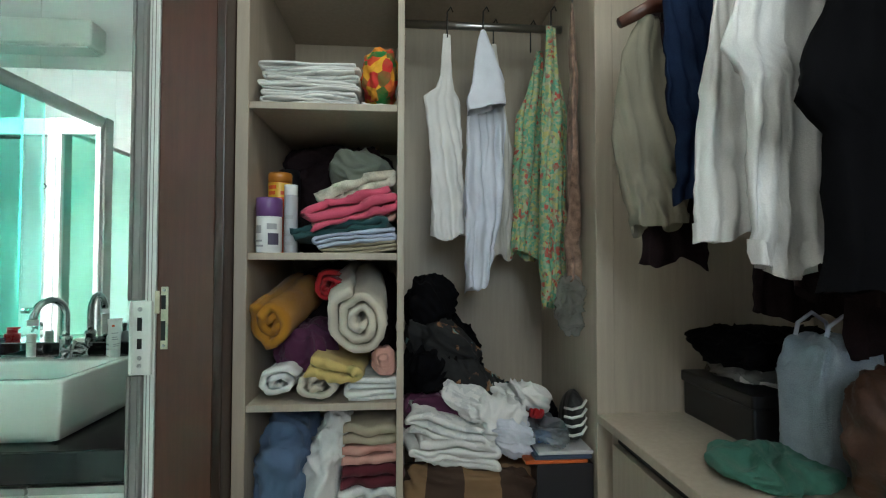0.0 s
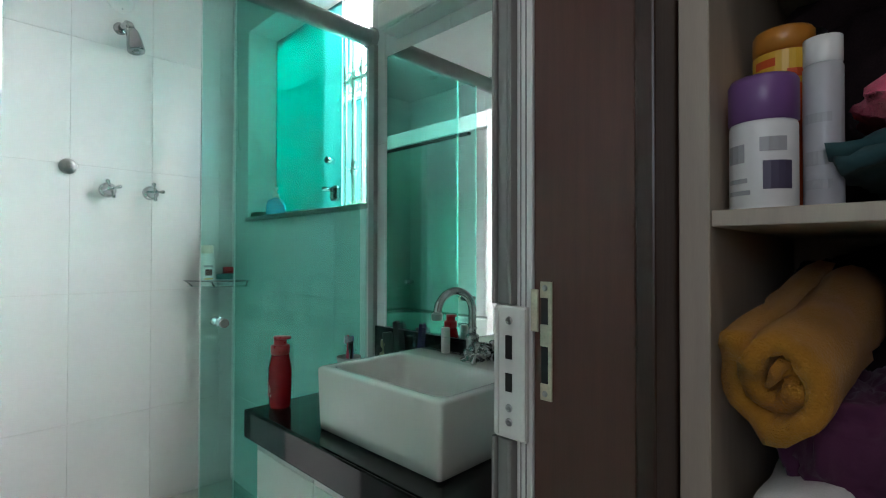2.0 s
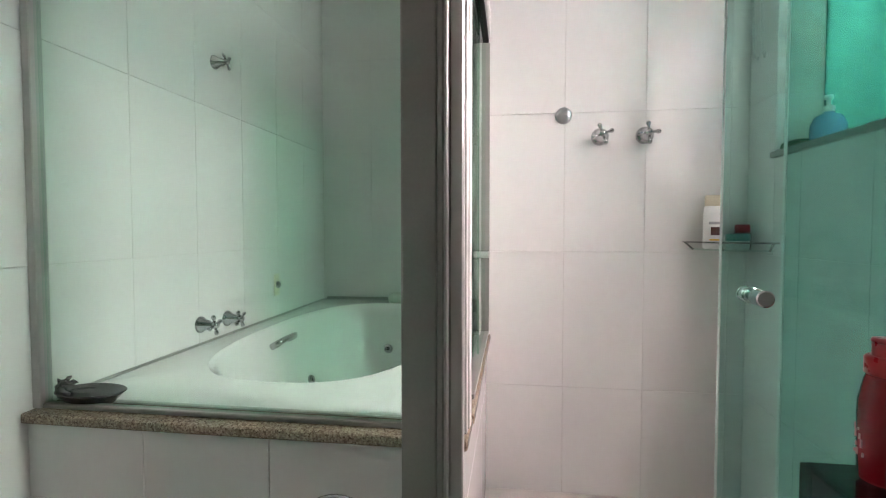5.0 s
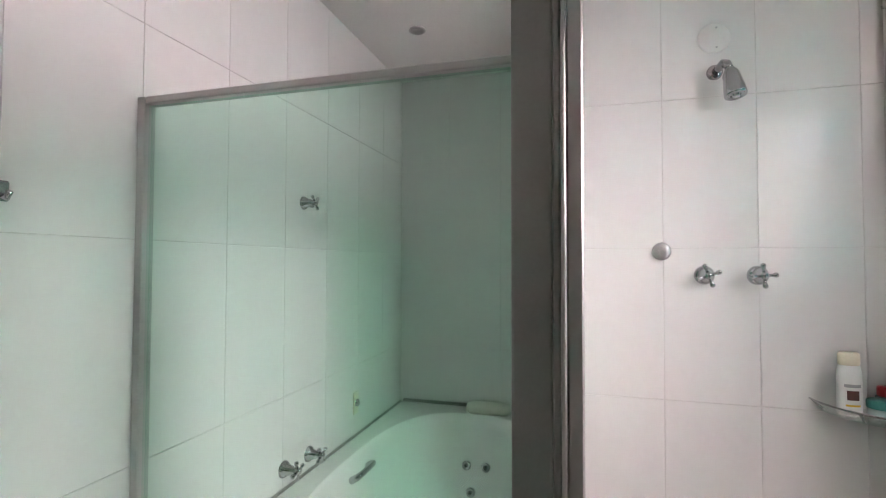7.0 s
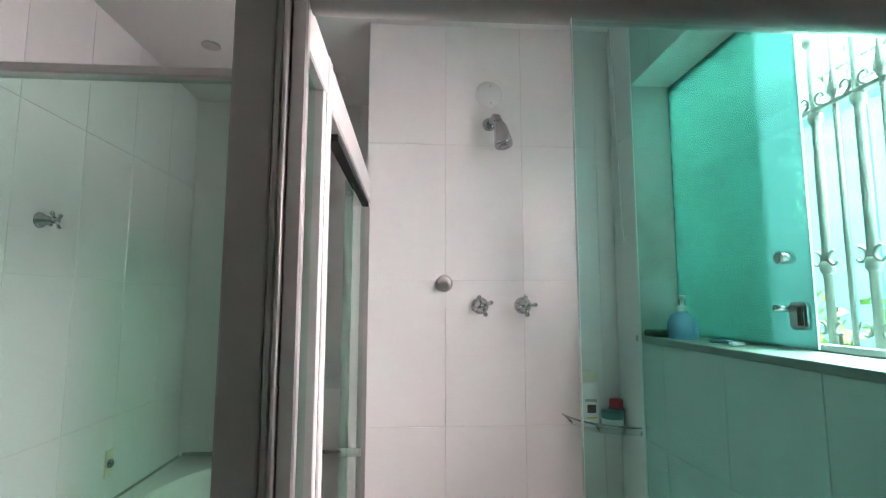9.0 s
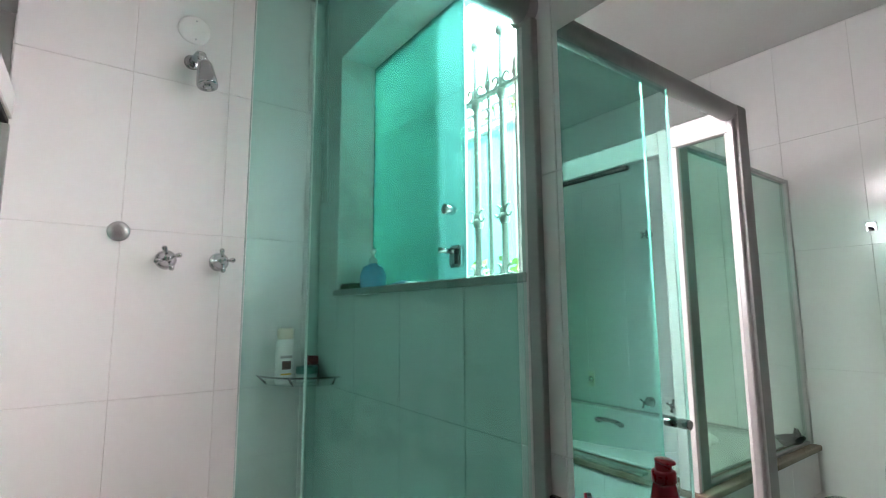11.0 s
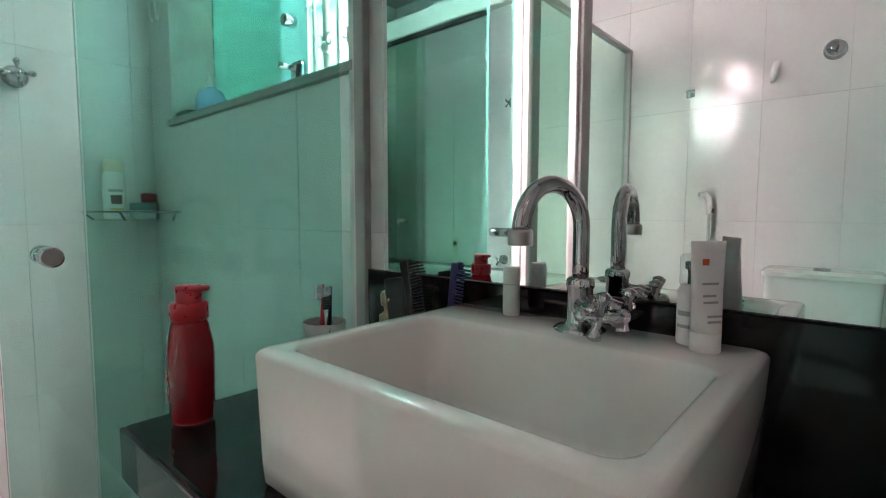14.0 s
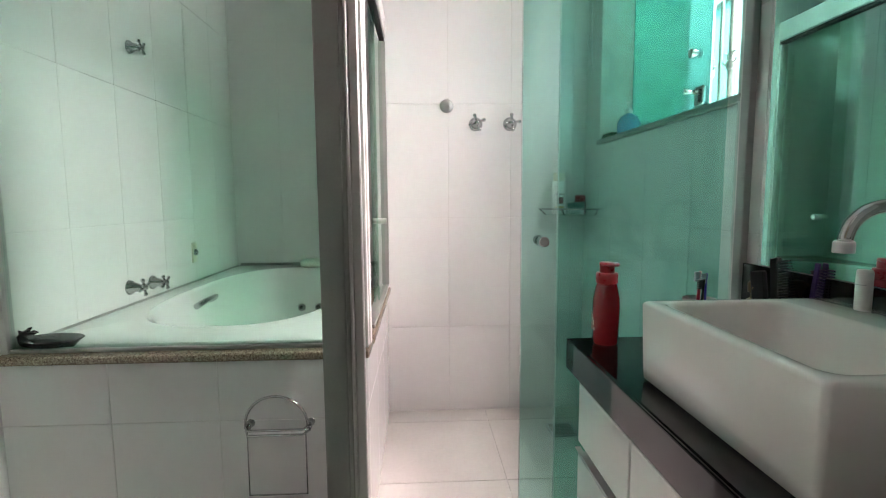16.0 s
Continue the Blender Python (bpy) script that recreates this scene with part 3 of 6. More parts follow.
rings = [frame_ring(X0, X1, Y0, Y1, 0.6555), frame_ring(X0, X1, Y0, Y1, 0.659), frame_ring(X0 + 0.002, X1 - 0.003, Y0 + 0.002, Y1 - 0.003, 0.663), frame_ring(X0 + 0.008, X1 - 0.010, Y0 + 0.008, Y1 - 0.010, 0.665)]
cx, cy = 0.03, -1.56
for a, b, z in ((0.73, 0.385, 0.664), (0.712, 0.374, 0.654), (0.695, 0.366, 0.635), (0.68, 0.36, 0.60), (0.64, 0.34, 0.48), (0.58, 0.30, 0.33), (0.50, 0.25, 0.24), (0.40, 0.19, 0.215), (0.2, 0.1, 0.21)):
    rings.append(oval(cx, cy, a, b, z))
edged(part("shell", skin(rings, cap0=False), M_TUB, tub), 22)
for x, y, z, d in ((-0.56, -1.57, 0.43, (1, 0, 0.35)), (-0.56, -1.465, 0.43, (1, 0, 0.35)), (-0.5, -1.535, 0.32, (1, 0, 0.4)), (0.2, -1.86, 0.36, (0, 1, 0.3)), (-0.2, -1.86, 0.36, (0, 1, 0.3)), (0.48, -1.6, 0.28, (-0.5, 0, 1))):
    part("jet", lathe([(0, 0.0), (0.008, 0.004), (0.010, 0.012), (0.02, 0.014), (0.024, 0.006), (0.025, -0.02)], (x - 0.02 * d[0], y, z), 16, Vector(d).to_track_quat("Z", "Y").to_matrix().to_4x4()), M_CHROME, tub, "chrome jet nozzle", True)
h = [(-0.085, -1.915, 0.585), (-0.085, -1.885, 0.602), (-0.06, -1.872, 0.612), (0.05, -1.872, 0.612), (0.075, -1.885, 0.602), (0.075, -1.915, 0.585)]
part("grab_handle", tube(h, [0.016, 0.014, 0.012, 0.012, 0.014, 0.016], 12), M_CHROME, tub, "chrome grab handle", True)
cush = thing("bath_pillow", (-0.78, -1.49, 0.664), "cream padded bath pillow on the tub rim", "pillow")
part("pad", skin([rr(-0.81, -0.70, -1.60, -1.37, 0.04, 0.6645), rr(-0.825, -0.69, -1.612, -1.358, 0.05, 0.682), rr(-0.82, -0.70, -1.605, -1.365, 0.05, 0.704), rr(-0.79, -0.73, -1.58, -1.39, 0.028, 0.714)]), surf("cream_vinyl", (0.74, 0.72, 0.62), 0.45, var=0.04, bump=0.05), cush, "", True)

screen = thing("tub_screen", (1.0, -1.56, 0.655), "framed clear green glass screen along the bathtub ledge", "glass screen")
part("pane", bx(0.987, 0.994, -2.03, -1.085, 0.659, 1.892), M_PALE, screen, "pale green glass pane")
part("side_profile", bx(0.973, 1.008, YL + 0.001, YL + 0.024, 0.656, 1.912, 0.002), M_ALU_LIGHT, screen)
part("top_rail", bx(0.973, 1.008, YL + 0.025, -1.02, 1.893, 1.912, 0.003), M_ALU_LIGHT, screen)
part("bottom_rail", bx(0.978, 1.003, YL + 0.025, -1.084, 0.656, 0.667, 0.002), M_ALU, screen)
part("end_profile", bx(0.973, 1.008, -1.083, -1.024, 0.656, 1.93, 0.003), M_ALU, screen)

divider = thing("divider_screen", (0.45, -1.0, 0.655), "white framed sliding glass divider between shower and bathtub", "glass screen")
part("post", bx(0.945, 0.985, -1.022, -0.985, 0.656, 1.955, 0.003), M_WHITE_ALU, divider)
part("top_rail", bx(0.003, 0.944, -1.03, -0.985, 1.862, 1.95, 0.004), M_WHITE_ALU, divider, "white top rail")
part("guide", bx(0.003, 0.799, -1.022, -0.993, 1.845, 1.861, 0.002), M_DARK, divider, "dark guide channel")
part("bottom_track", bx(0.003, 0.799, -1.03, -0.99, 0.656, 0.669, 0.002), M_ALU, divider)
part("wall_profile", bx(0.002, 0.02, -1.028, -0.988, 0.67, 1.844, 0.002), M_ALU, divider)
dp = part("sliding_pane", bx(0.021, 0.40, -1.012, -1.005, 0.671, 1.844), M_PALE, divider, "green glass sliding pane")
part("pane", bx(0.04, 0.44, -1.026, -1.019, 0.671, 1.844), M_PALE, divider, "green glass fixed pane")
part("knob", lathe([(0, -0.03), (0.012, -0.03), (0.012, 0.03), (0, 0.03)], (0.30, -1.008, 1.0), 14, TO_NEG_Y), M_WHITE_ALU, dp, "", True)

# ---- shower and tub valves ----


def cross_valve(name, at, turn, group, label, s=1.0, spin=20):
    """A wall valve with a flange, a spindle and a cross handle of four knobs. Its axis is local z."""
    v = thing(name, at, label, "tap", group)
    m = Matrix.Translation(at) @ turn @ Matrix.Scale(s, 4)
    part("flange", lathe([(0, 0), (0.031, 0), (0.031, 0.006), (0.026, 0.014), (0.02, 0.018), (0.016, 0.04), (0.011, 0.046), (0.011, 0.062), (0, 0.062)], seg=24, m=m), M_CHROME, v, "", True)
    hnd = B()
    lathe([(0, 0.05), (0.012, 0.05), (0.014, 0.06), (0.011, 0.072), (0, 0.074)], seg=16, m=m, bm=hnd)
    for k in range(4):
        q = radians(spin + 90 * k)
        a = Vector((math.cos(q), math.sin(q), 0))
        z = Vector((0, 0, 0.06))
        tube([m @ (z + a * d) for d in (0.008, 0.02, 0.026, 0.032, 0.037, 0.040)], [0.005 * s, 0.0045 * s, 0.007 * s, 0.0085 * s, 0.007 * s, 0.002 * s], 10, hnd)
    part("cross_handle", hnd, M_CHROME, v, "", True)
    return v


cross_valve("shower_tap", (0.0, -0.552, 1.458), TO_X, "shower taps", "chrome shower tap with a cross handle on tiles", 1.1)
cross_valve("shower_tap", (0.0, -0.382, 1.459), TO_X, "shower taps", "chrome shower tap with a cross handle on tiles", 1.1, 5)
for x, z, sp, sc in ((0.365, 0.735, 15, 1.0), (0.194, 0.728, 30, 1.0), (0.249, 1.738, 40, 0.86)):
    cross_valve("bath_tap", (x, YL, z), TO_Y, "bath taps", "chrome bath tap with a cross handle on tiles", sc, sp)
cap = thing("blanking_cover", (0, -0.694, 1.545), "round chrome blanking cap on the shower tiles", "cap")
part("cap", lathe([(0, 0), (0.033, 0), (0.033, 0.008), (0.028, 0.016), (0.015, 0.018), (0, 0.018)], (0, -0.694, 1.545), 26, TO_X), M_STEEL, cap, "", True)
for s in (-1, 1):
    part("screw", lathe([(0, 0.016), (0.004, 0.018), (0.003, 0.021), (0, 0.021)], (0, -0.694 + s * 0.011, 1.545), 8, TO_X), M_STEEL, cap)
cover = thing("cover_plate", (0, -0.51, 2.323), "round white blank cover plate on the tiles", "cover plate")
part("plate", lathe([(0, 0), (0.055, 0), (0.055, 0.003), (0.050, 0.007), (0, 0.008)], (0.0, -0.51, 2.323), 32, TO_X), M_CEIL, cover, "", True)
for s in (-1, 1):
    part("screw", lathe([(0, 0.006), (0.004, 0.008), (0.003, 0.0095), (0, 0.0095)], (0, -0.503, 2.323 + s * 0.036), 8, TO_X), M_STEEL, cover)

head = thing("fixed_shower", (0.0, -0.505, 2.19), "chrome shower head on a short bent arm", "shower head")
part("flange", lathe([(0, 0), (0.027, 0), (0.027, 0.008), (0.02, 0.014), (0, 0.015)], (0.0, -0.51, 2.195), 22, TO_X), M_CHROME, head, "", True)
part("arm", tube([(0.01, -0.51, 2.195), (0.035, -0.503, 2.20), (0.055, -0.494, 2.208), (0.068, -0.487, 2.20), (0.078, -0.48, 2.175)], [0.013, 0.013, 0.015, 0.015, 0.013], 14), M_CHROME, head, "", True)
d = Vector((0.10, -0.468, 2.07)) - Vector((0.078, -0.48, 2.175))
part("nozzle", lathe([(0, 0), (0.014, 0), (0.02, 0.008), (0.026, 0.02), (0.034, 0.075), (0.036, 0.10), (0.034, 0.106), (0.028, 0.107), (0.026, 0.102), (0.013, 0.103), (0.012, 0.108), (0, 0.108)], (0.078, -0.48, 2.178), 26, d.to_track_quat("Z", "Y").to_matrix().to_4x4()), M_CHROME, head, "", True)

btn = thing("whirlpool_switch", (-0.226, YL, 0.819), "cream switch plate with a chrome button on tiles", "switch")
part("plate", bx(-0.25, -0.202, YL, YL + 0.008, 0.765, 0.872, 0.003, 2), surf("cream_plastic", (0.68, 0.62, 0.46), 0.4, var=0.04, bump=0.02), btn)
part("button", lathe([(0, 0), (0.017, 0), (0.017, 0.008), (0.012, 0.012), (0, 0.012)], (-0.226, YL + 0.008, 0.819), 18, TO_Y), M_CHROME, btn, "", True)

drain = thing("floor_drain", (0.255, -0.17, 0), "dark square floor drain grate in the shower", "drain")
part("frame", skin([rr(0.19, 0.32, -0.235, -0.105, 0.006, 0.001), rr(0.19, 0.32, -0.235, -0.105, 0.006, 0.004), rr(0.20, 0.31, -0.225, -0.115, 0.006, 0.004), rr(0.20, 0.31, -0.225, -0.115, 0.006, 0.002)]), M_STEEL, drain)
for k in range(7):
    part("slat", bx(0.204 + 0.0148 * k, 0.212 + 0.0148 * k, -0.222, -0.118, 0.0025, 0.0042), M_ALU, drain)

# corner shelf with bottles
shelf = thing("corner_shelf", (0.08, -0.08, 1.03), "clear glass corner shelf with a chrome rail", "shelf")
pl = [(0.0015, -0.0015)] + [(0.215 * math.cos(radians(a)) ** 0.9, -0.215 * math.sin(radians(a)) ** 0.9) for a in range(0, 91, 9)]
pl = [(max(x, 0.002), min(y, -0.002)) for x, y in pl]
bm = skin([[(x, y, 1.012) for x, y in pl], [(x, y, 1.018) for x, y in pl]])
part("plate", bm, glass("clear_shelf_glass", (0.9, 0.96, 0.94)), shelf)
part("rail", tube([(0.232 * math.cos(radians(a)), -0.232 * math.sin(radians(a)), 1.042) for a in range(0, 91, 9)], 0.0035, 8), M_CHROME, shelf, "", True)
for a in (4, 45, 86):
    part("bracket", tube([(0.232 * math.cos(radians(a)), -0.232 * math.sin(radians(a)), 1.042), (0.2 * math.cos(radians(a)), -0.2 * math.sin(radians(a)), 1.013)], 0.004, 8), M_CHROME, shelf, "", True)

# ---- pull cord beside the window ----
cord = thing("pull_cord", (0.06, -0.012, 2.61), "thin white pull cord hanging beside the window", "cord")
part("cord", tube([(0.06, -0.012, 2.618), (0.075, -0.012, 2.3), (0.092, -0.012, 1.95), (0.10, -0.012, 1.78), (0.112, -0.013, 1.715), (0.126, -0.013, 1.70), (0.134, -0.012, 1.72)], 0.003, 8), M_PVC, cord, "", True)
part("ceiling_eye", lathe([(0, 0), (0.008, 0), (0.008, 0.012), (0, 0.012)], (0.06, -0.012, 2.606), 12), M_PVC, cord, "", True)


def plain(name, color, rough=0.4, **k):
    return surf(name, color, rough, var=k.pop("var", 0.05), bump=k.pop("bump", 0.01), **k)


M_RED = plain("red_plastic", (0.42, 0.012, 0.02), 0.28)
M_REDCLEAR = plain("red_translucent_plastic", (0.30, 0.008, 0.014), 0.18, coat=0.4)
M_TEAL = plain("teal_plastic", (0.03, 0.25, 0.22), 0.35)
M_BROWNP = plain("brown_plastic", (0.09, 0.03, 0.025), 0.35)
M_PURPLEB = plain("purple_brush_plastic", (0.06, 0.025, 0.14), 0.4)
M_BLACKP = plain("black_plastic", (0.012, 0.012, 0.014), 0.35)
M_YELLOWP = plain("yellow_print", (0.75, 0.45, 0.04), 0.4)
M_ORANGEP = plain("orange_print", (0.62, 0.09, 0.02), 0.4)
M_GREYP = plain("grey_print", (0.35, 0.35, 0.36), 0.5)
M_BLUELIQ = plain("blue_liquid_plastic", (0.10, 0.42, 0.62), 0.15)


def bottle(name, at, profile, material, label, category="bottle", cap_profile=None, cap=None, sx=1.0, sy=1.0, turn=0.0, bars=None, group=""):
    """A bottle turned from a profile, with its cap and printed bars."""
    o = thing(name, at, label, category, group)
    rz = Matrix.Rotation(radians(turn), 4, "Z")
    part("body", lathe(profile, at, 24, rz, sx=sx, sy=sy), material, o, "", True)
    if cap_profile:
        part("cap", lathe(cap_profile, at, 24, rz, sx=sx, sy=sy), cap, o, "", True)
    for a0, a1, z0, z1, r, mat_ in bars or ():
        bm = B()
        n = max(2, int((a1 - a0) / 12))
        lo, hi = [], []
        for k in range(n + 1):
            q = radians(a0 + (a1 - a0) * k / n)
            c = rz @ Vector((r * sx * math.cos(q), r * sy * math.sin(q), 0)) + Vector(at)
            lo.append(bm.verts.new(c + Vector((0, 0, z0))))
            hi.append(bm.verts.new(c + Vector((0, 0, z1))))
        for k in range(n):
            bm.faces.new((lo[k], lo[k + 1], hi[k + 1], hi[k]))
        part("print", bm, mat_, o)
    return o


# things on the corner shelf
bottle("shampoo_bottle", (0.085, -0.155, 1.018), [(0, 0), (0.03, 0), (0.034, 0.006), (0.034, 0.13), (0.03, 0.155), (0.016, 0.165), (0, 0.165)], M_PVC,
       "white shampoo bottle with a gold cap on the shelf", cap_profile=[(0.028, 0.158), (0.03, 0.163), (0.03, 0.192), (0.026, 0.198), (0, 0.198)], cap=plain("cream_cap", (0.68, 0.60, 0.46), 0.35), sx=0.75,
       bars=[(-40, 40, 0.09, 0.10, 0.0347, M_GREYP), (-28, 28, 0.05, 0.08, 0.0347, M_BROWNP), (-35, 35, 0.03, 0.036, 0.0347, M_YELLOWP)])
bottle("cream_jar", (0.10, -0.075, 1.018), [(0, 0), (0.036, 0), (0.038, 0.004), (0.038, 0.034), (0, 0.036)], plain("pale_jar", (0.45, 0.6, 0.58), 0.3),
       "squat pale green cream jar with a dark lid", "jar", [(0.039, 0.030), (0.040, 0.032), (0.040, 0.052), (0.036, 0.055), (0, 0.055)], M_TEAL)
bottle("brown_jar", (0.055, -0.04, 1.018), [(0, 0), (0.028, 0), (0.03, 0.004), (0.03, 0.055), (0.024, 0.06), (0, 0.06)], plain("smoky_jar", (0.20, 0.19, 0.19), 0.2),
       "small smoky plastic jar with a red cap on the shelf", "jar", [(0.025, 0.058), (0.026, 0.06), (0.026, 0.086), (0.022, 0.09), (0, 0.09)], M_RED)

# things on the window sill
bottle("soap_bottle", (0.385, 0.05, WZ0 + 0.004), [(0, 0), (0.04, 0), (0.046, 0.012), (0.046, 0.05), (0.035, 0.075), (0.014, 0.085), (0.012, 0.09)], M_BLUELIQ,
       "clear blue liquid soap bottle with a white pump", cap_profile=[(0.015, 0.088), (0.016, 0.105), (0.006, 0.108), (0.006, 0.125), (0.012, 0.127), (0.012, 0.138), (0, 0.14)], cap=M_PVC)
bottle("red_bottle", (0.33, 0.075, WZ0 + 0.004), [(0, 0), (0.02, 0), (0.022, 0.004), (0.022, 0.07), (0.01, 0.085), (0, 0.086)], M_RED, "small red plastic bottle on the sill",
       cap_profile=[(0.011, 0.083), (0.012, 0.1), (0, 0.102)], cap=M_PVC)
sp = thing("sponge", (0.27, 0.03, WZ0 + 0.004), "green scouring sponge on the sill", "sponge")
part("sponge", skin([rr(0.215, 0.32, 0.0, 0.07, 0.012, WZ0 + 0.004), rr(0.213, 0.322, -0.002, 0.072, 0.014, WZ0 + 0.015), rr(0.217, 0.318, 0.002, 0.068, 0.012, WZ0 + 0.026)]), surf("green_sponge", (0.05, 0.16, 0.10), 0.95, var=0.2, scale=40, fine=300, bump=0.5), sp)
rz_ = thing("razor", (0.60, 0.04, WZ0 + 0.004), "blue disposable razor lying on the sill", "razor")
part("handle", tube([(0.55, 0.035, WZ0 + 0.010), (0.60, 0.04, WZ0 + 0.016), (0.645, 0.046, WZ0 + 0.012)], [0.005, 0.006, 0.004], 8), M_BLUELIQ, rz_, "", True)
part("blade_head", bx(0.64, 0.655, 0.026, 0.066, WZ0 + 0.005, WZ0 + 0.015, 0.003), M_PVC, rz_)
cord = thing("pull_cord", (0.045, -0.006, 1.75), "thin white cord hanging beside the window", "cord")
part("cord", tube([(0.02, -0.006, 2.35), (0.02, -0.006, 1.95), (0.024, -0.007, 1.85), (0.035, -0.008, 1.77), (0.052, -0.009, 1.72), (0.066, -0.009, 1.712), (0.074, -0.008, 1.72)], 0.0028, 6), M_PVC, cord, "", True)
part("hook", tube([(0.02, 0.0, 2.35), (0.02, -0.012, 2.352), (0.02, -0.012, 2.36)], 0.003, 6), M_STEEL, cord)

# dark soap dish at the end of the tub ledge
dish = thing("soap_dish", (0.95, -1.955, 0.655), "dark glazed oval soap dish with a figured handle", "soap dish")
DM = plain("dark_glaze", (0.02, 0.012, 0.016), 0.15)
part("bowl", lathe([(0, 0), (0.05, 0), (0.06, 0.004), (0.082, 0.026), (0.090, 0.032), (0.087, 0.034), (0.075, 0.026), (0.05, 0.010), (0, 0.008)], (0.955, -1.935, 0.6555), 32, sx=0.60), DM, dish, "", True)
part("figure", tube([(0.955, -1.995, 0.668), (0.956, -2.014, 0.676), (0.957, -2.020, 0.694), (0.956, -2.008, 0.704), (0.955, -1.985, 0.702)], [0.012, 0.014, 0.012, 0.010, 0.004], 12), DM, dish, "", True)
for y0, z0, y1, z1 in ((-2.018, 0.695, -2.030, 0.712), (-2.006, 0.704, -1.990, 0.720), (-1.992, 0.702, -1.972, 0.706)):
    part("fin", tube([(0.955, y0, z0), (0.955, (y0 + y1) / 2, (z0 + z1) / 2 + 0.004), (0.954, y1, z1)], [0.009, 0.008, 0.003], 8, flat=0.6), DM, dish, "", True)

# chrome paper holder on the front of the surround
ph = thing("paper_holder", (DXF, -1.25, 0.44), "chrome wire toilet paper holder on the tiled surround", "paper holder")
part("hoop", tube([(DXF + 0.02, -1.34, 0.44)] + arc((DXF + 0.045, -1.252, 0.45), 0.088, 180, 0, 16, (0, 1, 0), (0.1, 0, 1)) + [(DXF + 0.02, -1.164, 0.44)], 0.004, 8), M_CHROME, ph, "", True)
for z in (0.44, 0.425):
    part("rail", tube([(DXF + 0.03, -1.345, z), (DXF + 0.06, -1.33, z), (DXF + 0.06, -1.175, z), (DXF + 0.03, -1.16, z)], 0.0035, 8), M_CHROME, ph, "", True)
for y in (-1.34, -1.164):
    part("mount", lathe([(0, 0), (0.012, 0), (0.012, 0.006), (0.007, 0.01), (0.007, 0.024), (0.01, 0.03), (0, 0.034)], (DXF, y, 0.436), 14, TO_X), M_CHROME, ph, "", True)
for y in (-1.335, -1.169):
    part("wire", tube([(DXF + 0.05, y, 0.436), (DXF + 0.05, y, 0.24)], 0.0022, 6), M_CHROME, ph, "", True)
part("wire_foot", tube([(DXF + 0.05, -1.335, 0.24), (DXF + 0.05, -1.169, 0.24)], 0.0022, 6), M_CHROME, ph, "", True)
bin_ = thing("waste_bin", (1.15, -1.25, 0), "dark plastic waste bin with a swing lid", "bin")
part("body", skin([rr(1.06, 1.24, -1.34, -1.16, 0.03, 0.001), rr(1.05, 1.25, -1.35, -1.15, 0.03, 0.19), rr(1.045, 1.255, -1.355, -1.145, 0.03, 0.195)], cap1=True), M_BLACKP, bin_, "", True)
part("lid", skin([rr(1.043, 1.257, -1.357, -1.143, 0.03, 0.196), rr(1.045, 1.255, -1.355, -1.145, 0.03, 0.205), rr(1.08, 1.22, -1.32, -1.18, 0.03, 0.222)]), M_BLACKP, bin_, "", True)

# ---- vanity ----
CZ = 0.73
top = thing("countertop", (1.7, -0.23, CZ), "polished black granite vanity top with a deep front apron", "countertop")
part("slab", bx(1.208, 2.234, -0.448, -0.002, 0.702, CZ, 0.003, 2), M_BLACK, top)
part("apron", bx(1.208, 2.234, -0.456, -0.4485, 0.652, CZ - 0.0005, 0.003, 2), M_BLACK, top)
part("side_apron", bx(1.208, 1.222, -0.448, -0.002, 0.652, 0.7015, 0.002), M_BLACK, top)
part("backsplash", bx(1.239, 2.234, -0.014, -0.001, CZ + 0.001, 0.926, 0.002), M_BLACK, top, "black granite backsplash")
mir = thing("wall_mirror", (1.76, -0.004, 0.93), "large frameless wall mirror above the basin", "mirror")
part("glass", bx(1.298, 2.232, -0.0105, -0.006, 0.928, 1.846, 0.0008), M_MIRROR, mir)
part("backing", bx(1.299, 2.231, -0.0055, -0.001, 0.929, 1.845), M_BLACKP, mir)

lamp = thing("mirror_lamp", (1.55, -0.04, 1.92), "white box lamp above the mirror, switched off", "lamp")
part("housing", bx(1.335, 1.80, -0.085, -0.001, 1.90, 1.985, 0.012, 3), M_WHITELAM, lamp)
part("diffuser", bx(1.35, 1.785, -0.078, -0.006, 1.892, 1.8995, 0.002), M_PVC, lamp, "pale plastic diffuser")

cab = thing("vanity_cabinet", (1.7, -0.2, 0), "white laminate vanity cabinet with drawers and aluminium grips", "cabinet")
part("carcass", bx(1.224, 2.234, -0.40, -0.02, 0.12, 0.648), M_WHITELAM, cab)
part("plinth", bx(1.24, 2.234, -0.36, -0.02, 0.001, 0.119), M_BLACKP, cab, "dark recessed plinth")


def front_panel(name, x0, x1, z0, z1):
    p = part(name, bx(x0, x1, -0.425, -0.4015, z0, z1 - 0.03, 0.002), M_WHITELAM, cab)
    g = bx(x0, x1, -0.425, -0.418, z1 - 0.03, z1 - 0.012, 0.001)
    box(g, x0, x1, -0.4175, -0.4015, z1 - 0.0295, z1 - 0.022)
    box(g, x0, x1, -0.432, -0.418, z1 - 0.0115, z1 - 0.008)
    part("grip", g, M_ALU_LIGHT, p, "aluminium grip profile")


for z0, z1 in ((0.458, 0.643), (0.29, 0.45), (0.125, 0.282)):
    front_panel("drawer", 1.226, 1.526, z0, z1)
for x0, x1 in ((1.534, 1.876), (1.884, 2.226)):
    front_panel("door", x0, x1, 0.125, 0.643)

